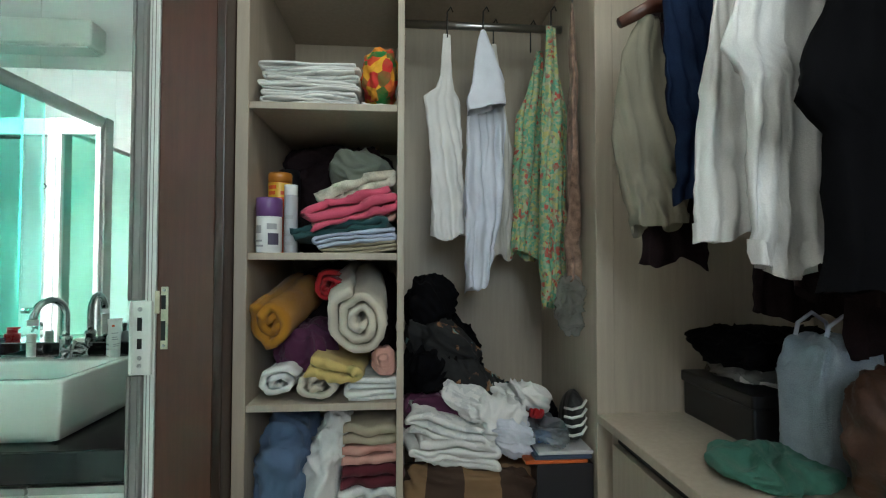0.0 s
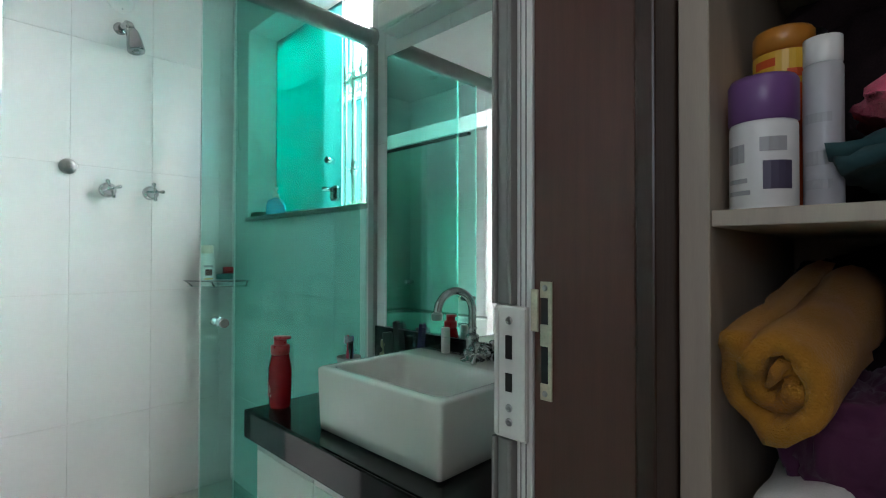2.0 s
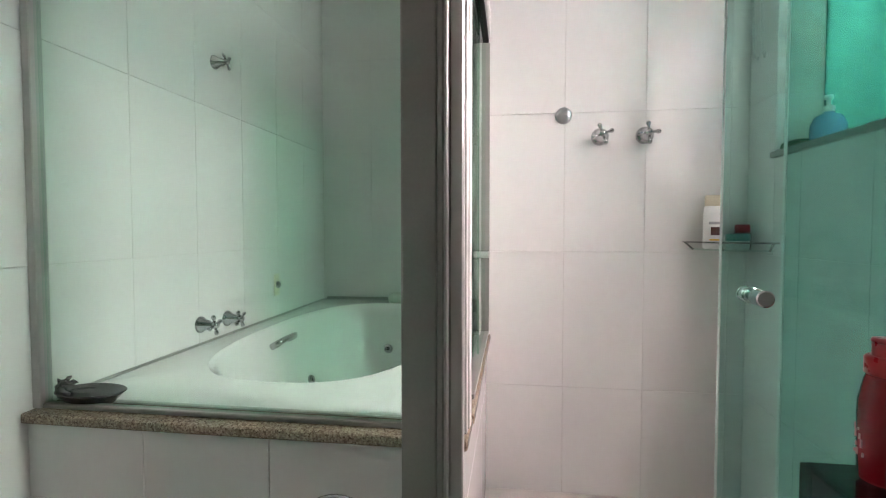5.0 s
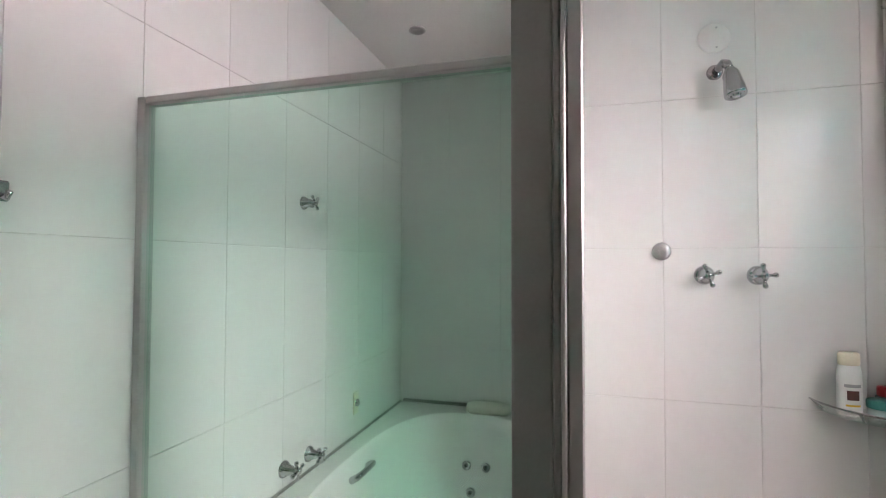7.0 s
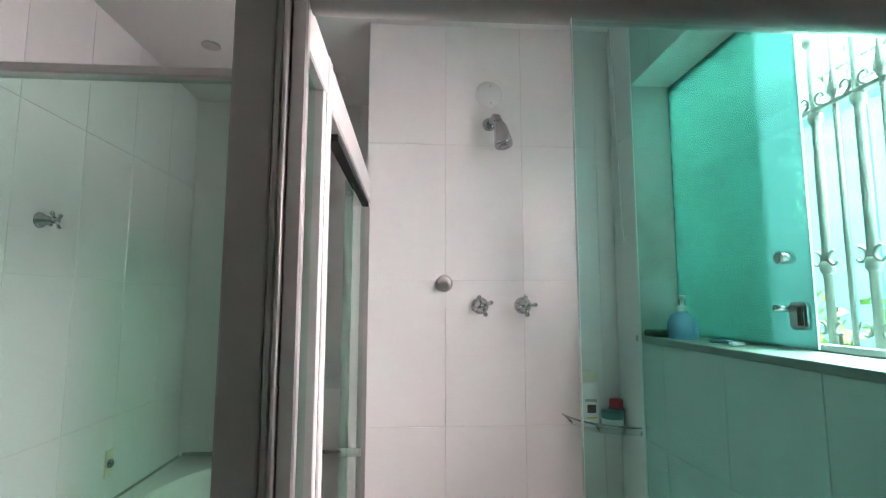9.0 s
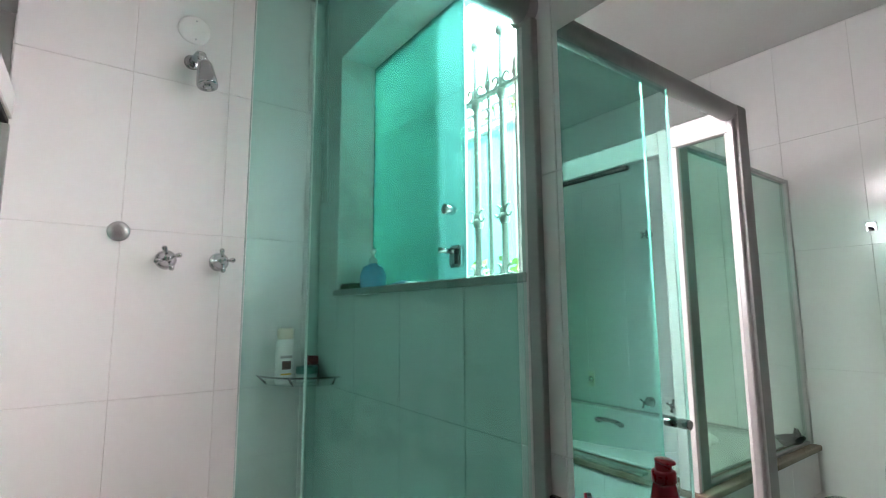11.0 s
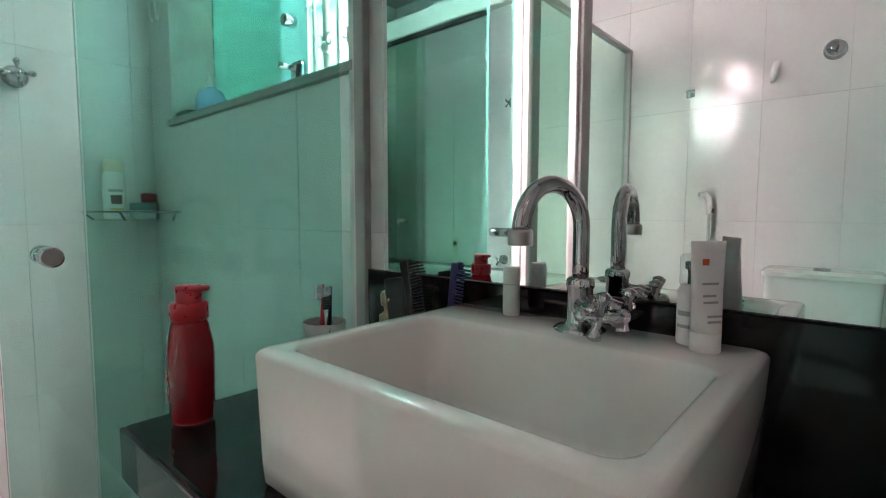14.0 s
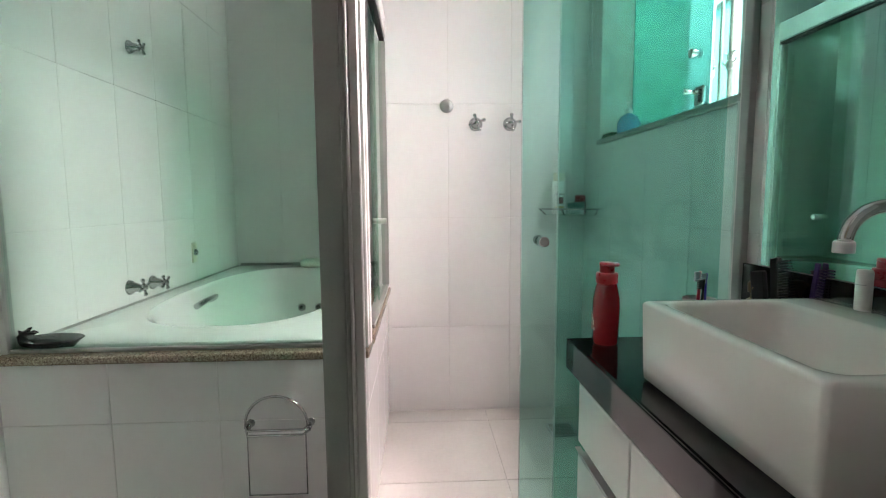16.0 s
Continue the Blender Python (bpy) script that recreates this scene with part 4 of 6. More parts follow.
SX0, SX1, SY0, SY1, SZ0, SZ1 = 1.497, 1.938, -0.397, -0.016, CZ, 0.89
sink = thing("vessel_sink", (1.71, -0.2, CZ), "white ceramic square vessel basin on the black top", "basin")
I = (SX0 + 0.028, SX1 - 0.028, SY0 + 0.03, SY1 - 0.115)


def irr(k, z, r):
    return rr(I[0] + k, I[1] - k, I[2] + k, I[3] - k, r, z, 8)


rings = [rr(SX0 + 0.016, SX1 - 0.018, SY0 + 0.012, SY1 - 0.006, 0.02, SZ0, 8), rr(SX0 + 0.006, SX1 - 0.009, SY0 + 0.004, SY1 - 0.003, 0.010, SZ0 + 0.006, 8),
         rr(SX0 + 0.004, SX1 - 0.007, SY0 + 0.003, SY1 - 0.001, 0.009, SZ0 + 0.03, 8), rr(SX0, SX1, SY0, SY1, 0.009, SZ1 - 0.007, 8),
         rr(SX0 + 0.0035, SX1 - 0.0035, SY0 + 0.0035, SY1 - 0.0035, 0.009, SZ1 - 0.002, 8), rr(SX0 + 0.008, SX1 - 0.008, SY0 + 0.008, SY1 - 0.008, 0.010, SZ1, 8),
         irr(-0.006, SZ1, 0.03), irr(-0.001, SZ1 - 0.002, 0.028), irr(0.002, SZ1 - 0.009, 0.026), irr(0.012, SZ1 - 0.06, 0.03), irr(0.025, SZ1 - 0.105, 0.04), irr(0.05, SZ1 - 0.128, 0.04), irr(0.09, SZ1 - 0.134, 0.03)]
edged(part("bowl", skin(rings), M_CERAMIC, sink), 60)
part("waste", lathe([(0, 0.004), (0.02, 0.004), (0.026, 0.003), (0.028, 0.0), (0.028, -0.004)], (1.708, -0.26, SZ1 - 0.132), 22), M_CHROME, sink, "chrome waste", True)

# swan neck mixer tap
fc = Vector((1.735, -0.072, SZ1))
tapm = thing("mixer_tap", fc, "chrome swan neck basin tap with cross handles", "tap")
part("base", lathe([(0, 0), (0.032, 0), (0.034, 0.002), (0.030, 0.005), (0.019, 0.008), (0.0165, 0.015), (0.0165, 0.055), (0.018, 0.058), (0.018, 0.066), (0.0145, 0.07), (0, 0.07)], fc, 26), M_CHROME, tapm, "", True)
dirn = Vector((1.715, -0.184, 0)) - Vector((fc.x, fc.y, 0))
reach = dirn.length
dirn.normalize()
neck = [fc + Vector((0, 0, z)) for z in (0.06, 0.09, 0.12)]
cz = 0.133
neck += [fc + dirn * (reach / 2 - reach / 2 * math.cos(radians(a))) + Vector((0, 0, cz + reach / 2 * math.sin(radians(a)) * 0.95)) for a in range(0, 171, 10)]
neck.append(neck[-1] + Vector((0, 0, -0.012)) + dirn * 0.002)
part("spout", tube(neck, 0.0106, 18), M_CHROME, tapm, "", True)
part("aerator", lathe([(0, 0), (0.014, 0), (0.0145, 0.002), (0.0145, 0.015), (0.013, 0.018), (0, 0.018)], neck[-1] + Vector((0, 0, -0.015)), 20), M_STEEL, tapm, "", True)
for s, yaw in ((1, -12), (1, 42)):
    q = radians(yaw)
    ax = Vector((math.cos(q), -math.sin(q) * 1.0, -0.12)).normalized()
    c0 = fc + Vector((0, 0, 0.036))
    arm = part("valve_arm", tube([c0, c0 + ax * 0.03, c0 + ax * 0.034, c0 + ax * 0.052], [0.013, 0.013, 0.015, 0.011], 14), M_CHROME, tapm, "", True)
    hb = B()
    e1 = ax.orthogonal().normalized()
    e2 = ax.cross(e1)
    for k in range(4):
        a = math.cos(radians(90 * k + 45)) * e1 + math.sin(radians(90 * k + 45)) * e2
        c1 = c0 + ax * 0.058
        tube([c1, c1 + a * 0.014, c1 + a * 0.02, c1 + a * 0.027, c1 + a * 0.031], [0.007, 0.005, 0.0085, 0.0095, 0.003], 10, hb)
    part("cross_handle", hb, M_CHROME, arm, "", True)

# things round the basin
rb = thing("drink_bottle", (1.257, -0.372, CZ), "red plastic water bottle with a flip spout", "bottle")
at = (1.257, -0.372, CZ)
part("body", lathe([(0, 0.002), (0.027, 0), (0.031, 0.006), (0.032, 0.05), (0.033, 0.09), (0.032, 0.115), (0.026, 0.145), (0.022, 0.155), (0, 0.156)], at, 28), M_REDCLEAR, rb, "translucent red body", True)
part("collar", lathe([(0.024, 0.152), (0.0265, 0.154), (0.0265, 0.176), (0.024, 0.179), (0, 0.18)], at, 28), M_RED, rb, "", True)
part("neck", lathe([(0.018, 0.178), (0.018, 0.197), (0.0, 0.198)], at, 24), M_RED, rb, "", True)
part("spout_lid", skin([rr(at[0] - 0.018, at[0] + 0.032, at[1] - 0.016, at[1] + 0.016, 0.0155, CZ + 0.197), rr(at[0] - 0.02, at[0] + 0.034, at[1] - 0.018, at[1] + 0.018, 0.0175, CZ + 0.200), rr(at[0] - 0.018, at[0] + 0.032, at[1] - 0.016, at[1] + 0.016, 0.0155, CZ + 0.204)], m=Matrix.Translation((at[0], at[1], 0)) @ Matrix.Rotation(radians(25), 4, "Z") @ Matrix.Translation((-at[0], -at[1], 0))), M_RED, rb, "", True)
pr = B()
for k in range(9):
    q = radians(-120 + 5 * k)
    hgt = 0.004 + 0.010 * ((k * 7) % 5) / 5
    z = 0.035 + 0.012 * ((k * 3) % 4)
    box(pr, 1.257 + 0.0325 * math.cos(q) - 0.0012, 1.257 + 0.0325 * math.cos(q) + 0.0012, -0.372 + 0.0325 * math.sin(q) - 0.0012, -0.372 + 0.0325 * math.sin(q) + 0.0012, CZ + z, CZ + z + hgt)
part("print", pr, plain("pink_print", (0.55, 0.2, 0.2), 0.5), rb)

cup = thing("toothbrush_cup", (1.252, -0.13, CZ), "grey ceramic toothbrush cup with a widening rim", "cup")
CM = plain("grey_ceramic", (0.42, 0.41, 0.40), 0.25)
part("cup", lathe([(0, 0), (0.029, 0), (0.031, 0.003), (0.034, 0.08), (0.04, 0.108), (0.038, 0.109), (0.031, 0.08), (0.028, 0.01), (0, 0.008)], (1.252, -0.13, CZ), 28), CM, cup, "", True)
for dx, dy, tx, ty, hh, c in ((-0.012, 0.0, -0.018, 0.01, 0.175, (0.55, 0.02, 0.06)), (0.0, 0.008, -0.004, 0.018, 0.172, (0.05, 0.03, 0.32)), (0.012, -0.006, 0.045, -0.018, 0.165, (0.008, 0.008, 0.012))):
    tb = thing("toothbrush", (1.252 + dx, -0.13 + dy, CZ + 0.01), "plastic toothbrush standing in the cup", "toothbrush", "toothbrushes")
    a0 = Vector((1.252 + dx, -0.13 + dy, CZ + 0.01))
    a1 = Vector((1.252 + tx, -0.13 + ty, CZ + hh))
    part("handle", tube([a0, a0.lerp(a1, 0.3), a0.lerp(a1, 0.6), a0.lerp(a1, 0.82), a1], [0.005, 0.0055, 0.0045, 0.003, 0.003], 8), plain("brush_plastic", c, 0.3), tb, "", True)
    bb = B()
    ax = (a1 - a0).normalized()
    for k in range(5):
        cpt = a1 - ax * (0.004 + 0.005 * k)
        box(bb, cpt.x - 0.004, cpt.x + 0.004, cpt.y - 0.014, cpt.y - 0.002, cpt.z - 0.0018, cpt.z + 0.0018)
    part("bristles", bb, plain("bristles", (0.5, 0.6, 0.65), 0.7) if c[0] > 0.01 else M_BLACKP, tb)

disp = thing("soap_dispenser", (1.36, -0.065, CZ), "white ceramic soap dispenser with a bronze pump", "dispenser")
part("body", lathe([(0, 0), (0.034, 0), (0.037, 0.004), (0.037, 0.07), (0.034, 0.088), (0.022, 0.1), (0.016, 0.104), (0, 0.104)], (1.36, -0.065, CZ), 28), M_CERAMIC, disp, "", True)
PM = surf("bronze_pump", (0.30, 0.25, 0.16), 0.3, metal=0.9, var=0.1)
part("pump", lathe([(0.017, 0.102), (0.018, 0.108), (0.018, 0.125), (0.012, 0.129), (0.009, 0.131), (0.009, 0.142), (0.014, 0.144), (0.015, 0.150), (0.015, 0.165), (0.012, 0.169), (0, 0.17)], (1.36, -0.065, CZ), 24), PM, disp, "", True)
part("nozzle", tube([(1.36, -0.065, CZ + 0.16), (1.375, -0.078, CZ + 0.161), (1.385, -0.086, CZ + 0.157)], [0.006, 0.005, 0.004], 8), PM, disp, "", True)


def comb(at, tilt, lean, color, w, h, label):
    """A flat comb or brush that leans on the backsplash: a spine and teeth."""
    c = thing("comb", at, label, "comb", "combs by the basin")
    m = Matrix.Translation(at) @ Matrix.Rotation(radians(lean), 4, "X") @ Matrix.Rotation(radians(tilt), 4, "Y")
    mt = plain("comb_plastic", color, 0.35)
    part("spine", bx(-w / 2, -w / 2 + w * 0.45, -0.003, 0.003, 0.0, h, 0.002, 1, m), mt, c)
    tb = B()
    n = int(h * 0.55 / 0.006)
    for k in range(n):
        z = h * 0.43 + k * 0.006
        box(tb, -w / 2 + w * 0.45, w / 2, -0.0018, 0.0018, z, z + 0.0032, m=m)
    part("teeth", tb, mt, c)
    return c


comb((1.425, -0.045, CZ + 0.001), -16, -8, (0.012, 0.012, 0.014), 0.05, 0.235, "black wide hair comb leaning on the backsplash")
comb((1.47, -0.03, CZ + 0.001), 4, -3, (0.03, 0.015, 0.09), 0.03, 0.225, "narrow dark purple comb leaning on the backsplash")
o = thing("hair_brush", (1.43, -0.075, CZ), "black flat hair brush standing on its handle end", "brush")
mbr = Matrix.Translation((1.425, -0.082, CZ + 0.001)) @ Matrix.Rotation(radians(-10), 4, "Y")
part("paddle", bx(-0.022, 0.022, -0.005, 0.005, 0.0, 0.20, 0.004, 2, mbr), M_BLACKP, o)
bottle("white_tube", (1.615, -0.05, SZ1), [(0, 0), (0.0118, 0), (0.0126, 0.003), (0.0126, 0.045), (0.0124, 0.068), (0.011, 0.072), (0, 0.072)], M_PVC, "small white cylindrical bottle on the basin rim",
       bars=[(-150, -30, 0.046, 0.047, 0.0129, M_GREYP)])
bottle("serum_bottle", (1.862, -0.045, SZ1), [(0, 0), (0.0155, 0), (0.0165, 0.003), (0.0165, 0.062), (0.013, 0.068), (0.012, 0.07)], M_PVC, "slim white serum bottle with a chrome pump",
       cap_profile=[(0.0135, 0.069), (0.0145, 0.07), (0.0145, 0.102), (0.012, 0.105), (0, 0.105)], cap=glass("clear_cap", (0.92, 0.94, 0.94)),
       bars=[(-140, -60, 0.02, 0.024, 0.0167, M_GREYP), (-140, -60, 0.034, 0.04, 0.0167, M_GREYP)])
part("pump", lathe([(0, 0.07), (0.006, 0.07), (0.006, 0.086), (0.009, 0.088), (0.009, 0.096), (0, 0.097)], (1.862, -0.045, SZ1), 16), M_CHROME, bpy.data.objects["serum_bottle"], "chrome pump", True)


def cream_tube(at, turn, color, label, w=0.043, h=0.122):
    """A squeeze tube that stands on its cap: round at the cap, flat at the crimped end."""
    o = thing("cream_tube", at, label, "tube", "cream tubes")
    m = Matrix.Translation(at) @ Matrix.Rotation(radians(turn), 4, "Z")
    rings = []
    for k in range(8):
        f = k / 7
        a, b = w * (0.36 + 0.16 * f), w * (0.36 * (1 - f) ** 0.8 + 0.02)
        rings.append([m @ Vector((a * math.cos(q), b * math.sin(q), 0.022 + (h - 0.022) * f)) for q in (2 * math.pi * i / 20 for i in range(20))])
    part("body", skin(rings), color, o, "", True)
    part("cap", lathe([(0, 0), (w * 0.35, 0), (w * 0.37, 0.002), (w * 0.37, 0.021), (0, 0.0215)], m=m, seg=22), M_PVC, o, "", True)
    bars = B()
    for z, x0, x1 in ((0.075, -0.014, 0.006), (0.062, -0.014, 0.002), (0.055, -0.014, 0.004), (0.04, -0.01, 0.008), (0.034, -0.01, 0.006)):
        f = (z - 0.022) / (h - 0.022)
        y = -w * (0.36 * (1 - f) ** 0.8 + 0.02) - 0.0006
        box(bars, x0, x1, y, y + 0.0004, z, z + 0.0025, m=m)
    part("print", bars, M_GREYP, o)
    f = (0.098 - 0.022) / (h - 0.022)
    y = -w * (0.36 * (1 - f) ** 0.8 + 0.02) - 0.0008
    part("mark", bx(-0.012, -0.004, y, y + 0.0004, 0.096, 0.103, 0, 1, m), M_ORANGEP, o, "orange red square mark")
    return o


cream_tube((1.882, -0.068, SZ1), 52, M_PVC, "white squeeze tube of cream standing on its cap")

# ---- toilet side, seen in the mirror ----
wc = thing("toilet", (1.87, -1.75, 0), "white ceramic close coupled toilet with a flush button", "toilet")
part("cistern", skin([rr(1.69, 2.05, YL + 0.01, -1.875, 0.03, 0.40), rr(1.672, 2.066, YL + 0.006, -1.862, 0.035, 0.62), rr(1.67, 2.07, YL + 0.004, -1.86, 0.035, 0.77)]), M_CERAMIC, wc, "", True)
part("cistern_lid", skin([rr(1.66, 2.08, YL + 0.002, -1.85, 0.035, 0.771), rr(1.66, 2.08, YL + 0.002, -1.85, 0.035, 0.79), rr(1.675, 2.065, YL + 0.01, -1.865, 0.035, 0.803)]), M_CERAMIC, wc)
part("flush_button", lathe([(0, 0), (0.03, 0), (0.03, 0.004), (0.026, 0.007), (0, 0.007)], (1.87, -1.95, 0.803), 22), M_CHROME, wc, "chrome flush button", True)
bowl = []
for a, b, yc, z in ((0.11, 0.20, -1.72, 0.0), (0.10, 0.19, -1.72, 0.04), (0.105, 0.2, -1.71, 0.15), (0.15, 0.25, -1.66, 0.30), (0.185, 0.29, -1.63, 0.37), (0.185, 0.29, -1.63, 0.395)):
    bowl.append([(1.87 + a * math.cos(q), yc + b * math.sin(q), z) for q in (2 * math.pi * k / 32 for k in range(32))])
part("bowl", skin(bowl), M_CERAMIC, wc, "", True)
part("foot", bx(1.72, 2.02, YL + 0.01, -1.80, 0.001, 0.398, 0.02, 3), M_CERAMIC, wc)
lid = [[(1.87 + a * math.cos(q), -1.635 + b * math.sin(q), z) for q in (2 * math.pi * k / 32 for k in range(32))] for a, b, z in ((0.188, 0.235, 0.397), (0.195, 0.245, 0.405), (0.195, 0.245, 0.428), (0.18, 0.23, 0.44))]
part("seat_lid", skin(lid), M_PVC, wc, "closed white plastic seat lid", True)

hs = thing("bidet_shower", (1.42, YL, 1.08), "white hand bidet shower on a wall hook with a steel hose", "hand shower")
part("holder", bx(1.405, 1.435, YL, YL + 0.04, 1.04, 1.065, 0.006, 2), M_CHROME, hs)
part("handset", tube([(1.42, YL + 0.05, 1.03), (1.42, YL + 0.052, 1.08), (1.415, YL + 0.055, 1.115), (1.402, YL + 0.07, 1.13), (1.385, YL + 0.085, 1.128)], [0.011, 0.013, 0.016, 0.016, 0.014], 14), M_PVC, hs, "white plastic handset", True)
part("hose", tube([(1.42, YL + 0.05, 1.03), (1.42, YL + 0.045, 0.85), (1.415, YL + 0.04, 0.6), (1.41, YL + 0.05, 0.42), (1.39, YL + 0.055, 0.36), (1.36, YL + 0.055, 0.38), (1.335, YL + 0.05, 0.46)], 0.007, 10), M_STEEL, hs, "steel braided hose", True)
part("valve", tube([(1.317, YL, 0.50), (1.317, YL + 0.04, 0.50), (1.325, YL + 0.06, 0.49), (1.335, YL + 0.05, 0.46)], [0.016, 0.013, 0.012, 0.009], 12), M_CHROME, hs, "", True)
part("lever", bx(1.30, 1.335, YL + 0.04, YL + 0.06, 0.505, 0.53, 0.006, 2), M_CHROME, hs)
fv = thing("flush_valve", (1.865, YL, 1.731), "round chrome push valve above the toilet", "valve")
part("flange", lathe([(0, 0), (0.041, 0), (0.042, 0.004), (0.036, 0.010), (0.030, 0.013), (0.030, 0.022), (0, 0.023)], (1.865, YL, 1.731), 28, TO_Y), M_CHROME, fv, "", True)
part("push_button", lathe([(0.024, 0.0225), (0.033, 0.026), (0.035, 0.034), (0.033, 0.046), (0.024, 0.055), (0.010, 0.058), (0, 0.0585)], (1.865, YL, 1.731), 28, TO_Y), M_CHROME, fv, "domed chrome button", True)
hk = thing("robe_hook", (1.305, YL, 1.63), "small chrome square robe hook on the tiles", "hook")
part("plate", bx(1.285, 1.325, YL, YL + 0.008, 1.615, 1.655, 0.003), M_CHROME, hk)
part("peg", tube([(1.305, YL + 0.005, 1.628), (1.305, YL + 0.03, 1.62), (1.305, YL + 0.038, 1.632)], 0.006, 8), M_CHROME, hk, "", True)
sh = thing("towel_hook", (1.66, YL, 1.67), "white curved plastic hook stuck on the tiles", "hook")
part("hook", tube([(1.66, YL + 0.004, 1.715), (1.66, YL + 0.025, 1.71), (1.655, YL + 0.036, 1.68), (1.65, YL + 0.03, 1.645), (1.645, YL + 0.014, 1.63)], [0.012, 0.014, 0.014, 0.012, 0.006], 10), M_PVC, sh, "", True)
pl_ = thing("ceiling_panel_lamp", (2.95, -1.15, H), "square white ceiling lamp in the closet passage", "lamp")
fr_ = B()
for x0, x1, y0, y1 in ((2.76, 3.14, -1.34, -1.325), (2.76, 3.14, -0.975, -0.96), (2.76, 2.775, -1.325, -0.975), (3.125, 3.14, -1.325, -0.975)):
    box(fr_, x0, x1, y0, y1, H - 0.045, H - 0.001)
part("frame", fr_, M_WHITE_ALU, pl_)
pf = thing("ceiling_lamp", (-0.51, -1.24, H), "round ceiling lamp base with a bare bulb, switched off", "lamp")
part("base", lathe([(0, 0), (0.07, 0), (0.072, -0.01), (0.06, -0.022), (0.03, -0.03), (0, -0.03)], (-0.51, -1.24, H), 28), M_PVC, pf, "", True)
part("bulb", lathe([(0, -0.03), (0.016, -0.03), (0.018, -0.06), (0.022, -0.10), (0.02, -0.13), (0, -0.14)], (-0.51, -1.24, H), 18), M_PVC, pf, "", True)
dl = thing("ceiling_spot", (-0.22, -1.73, H), "small round grey ceiling spot, switched off", "lamp")
part("ring", lathe([(0.03, 0), (0.04, -0.002), (0.042, -0.008), (0.03, -0.012), (0.024, -0.004), (0, -0.003)], (-0.22, -1.73, H), 24), M_ALU_LIGHT, dl, "", True)

# ---- doorway and folding door fittings ----
door = structure("door_1", bx(DX0, DX1, DY1, DY1 + 0.022, 0, DZ + 0.022, 0.002), M_WOOD, "dark varnished wooden door frame", "door frame")
part("jamb", bx(DX0, DX1, DY0 - 0.022, DY0, 0, DZ + 0.022, 0.002), M_WOOD, door)
part("head", bx(DX0, DX1, DY0, DY1, DZ, DZ + 0.022, 0.002), M_WOOD, door)
part("casing", bx(DX1 + 0.001, 2.3885, DY1 - 0.006, DY1 + 0.07, 0, DZ + 0.08, 0.003, 2), M_WOOD_DARK, door, "darker wooden casing")
part("casing", bx(DX1 + 0.001, 2.3885, DY0 - 0.07, DY0 + 0.006, 0, DZ + 0.08, 0.003, 2), M_WOOD_DARK, door, "darker wooden casing")
part("casing", bx(DX1 + 0.001, 2.3885, DY0 + 0.007, DY1 - 0.007, DZ, DZ + 0.08, 0.003, 2), M_WOOD_DARK, door, "darker wooden casing")
strike = thing("strike_plate", (2.2470, DY1, 1.065), "worn brass strike plate screwed to the door jamb", "strike plate")
bm = B()
for q in [r for a in [(2.2445, 2.2635, 0.992, 1.138)] for h1 in rect_minus(a, (2.2475, 2.2585, 1.085, 1.118)) for r in rect_minus(h1, (2.2475, 2.2585, 1.012, 1.058))]:
    box(bm, q[0], q[1], DY1 - 0.003, DY1 - 0.0006, q[2], q[3])
part("plate", bm, M_BRASS, strike)
part("lip", bx(2.2330, 2.2442, DY1 - 0.003, DY1 - 0.0006, 1.075, 1.128, 0.0008), M_BRASS, strike)
for z0, z1 in ((1.085, 1.118), (1.012, 1.058)):
    part("slot", bx(2.2476, 2.2584, DY1 - 0.0012, DY1 - 0.0003, z0, z1), M_DARK, strike, "dark latch slot")
for z in (1.13, 1.0):
    part("screw", lathe([(0, 0), (0.004, 0), (0.003, 0.0018), (0, 0.002)], (2.2540, DY1 - 0.003, z), 10, TO_NEG_Y), M_STEEL, strike)
prof = thing("folding_door_post", (2.19, -0.53, 0), "white and grey plastic closing post of a folding door", "door post")
part("white_strip", bx(2.2095, 2.2335, -0.535, -0.508, 0.001, DZ, 0.003, 2), M_PVC, prof)
for k in range(2):
    part("groove", bx(2.2155 + 0.008 * k, 2.2172 + 0.008 * k, -0.5356, -0.5349, 0.001, DZ), M_GREYPVC, prof, "grey seam line")
for z0, z1 in ((0.001, 0.932), (1.106, DZ)):
    bm = bx(2.176, 2.1835, -0.546, -0.508, z0, z1, 0.003, 2)
    box(bm, 2.1838, 2.2012, -0.542, -0.508, z0, z1, 0.002, 1)
    box(bm, 2.2015, 2.209, -0.546, -0.508, z0, z1, 0.003, 2)
    part("grey_profile", bm, M_GREYPVC, prof, "grey ribbed profile")
lt = part("latch_box", bx(2.1805, 2.2305, -0.544, -0.5355, 0.933, 1.105, 0.003, 3), M_PVC, prof, "white plastic latch box")
part("box_back", bx(2.1815, 2.2085, -0.5353, -0.506, 0.934, 1.104, 0.003, 2), M_PVC, lt)
for x0 in (2.1812, 2.2235):
    part("lip", bx(x0, x0 + 0.007, -0.5465, -0.5435, 0.936, 1.102, 0.0018, 2), M_PVC, lt)
for z0, z1 in ((1.036, 1.067), (0.994, 1.018)):
    part("slot", bx(2.1985, 2.2095, -0.5452, -0.5442, z0, z1, 0.0005), M_DARK, lt, "dark latch slot")
for z in (1.086, 0.973, 0.955):
    part("screw", lathe([(0, 0), (0.0055, 0), (0.0048, 0.0016), (0.0012, 0.002), (0.001, 0.001), (0, 0.001)], (2.204, -0.544, z), 12, TO_NEG_Y), M_STEEL, lt, "", True)

# ---- fabrics ----


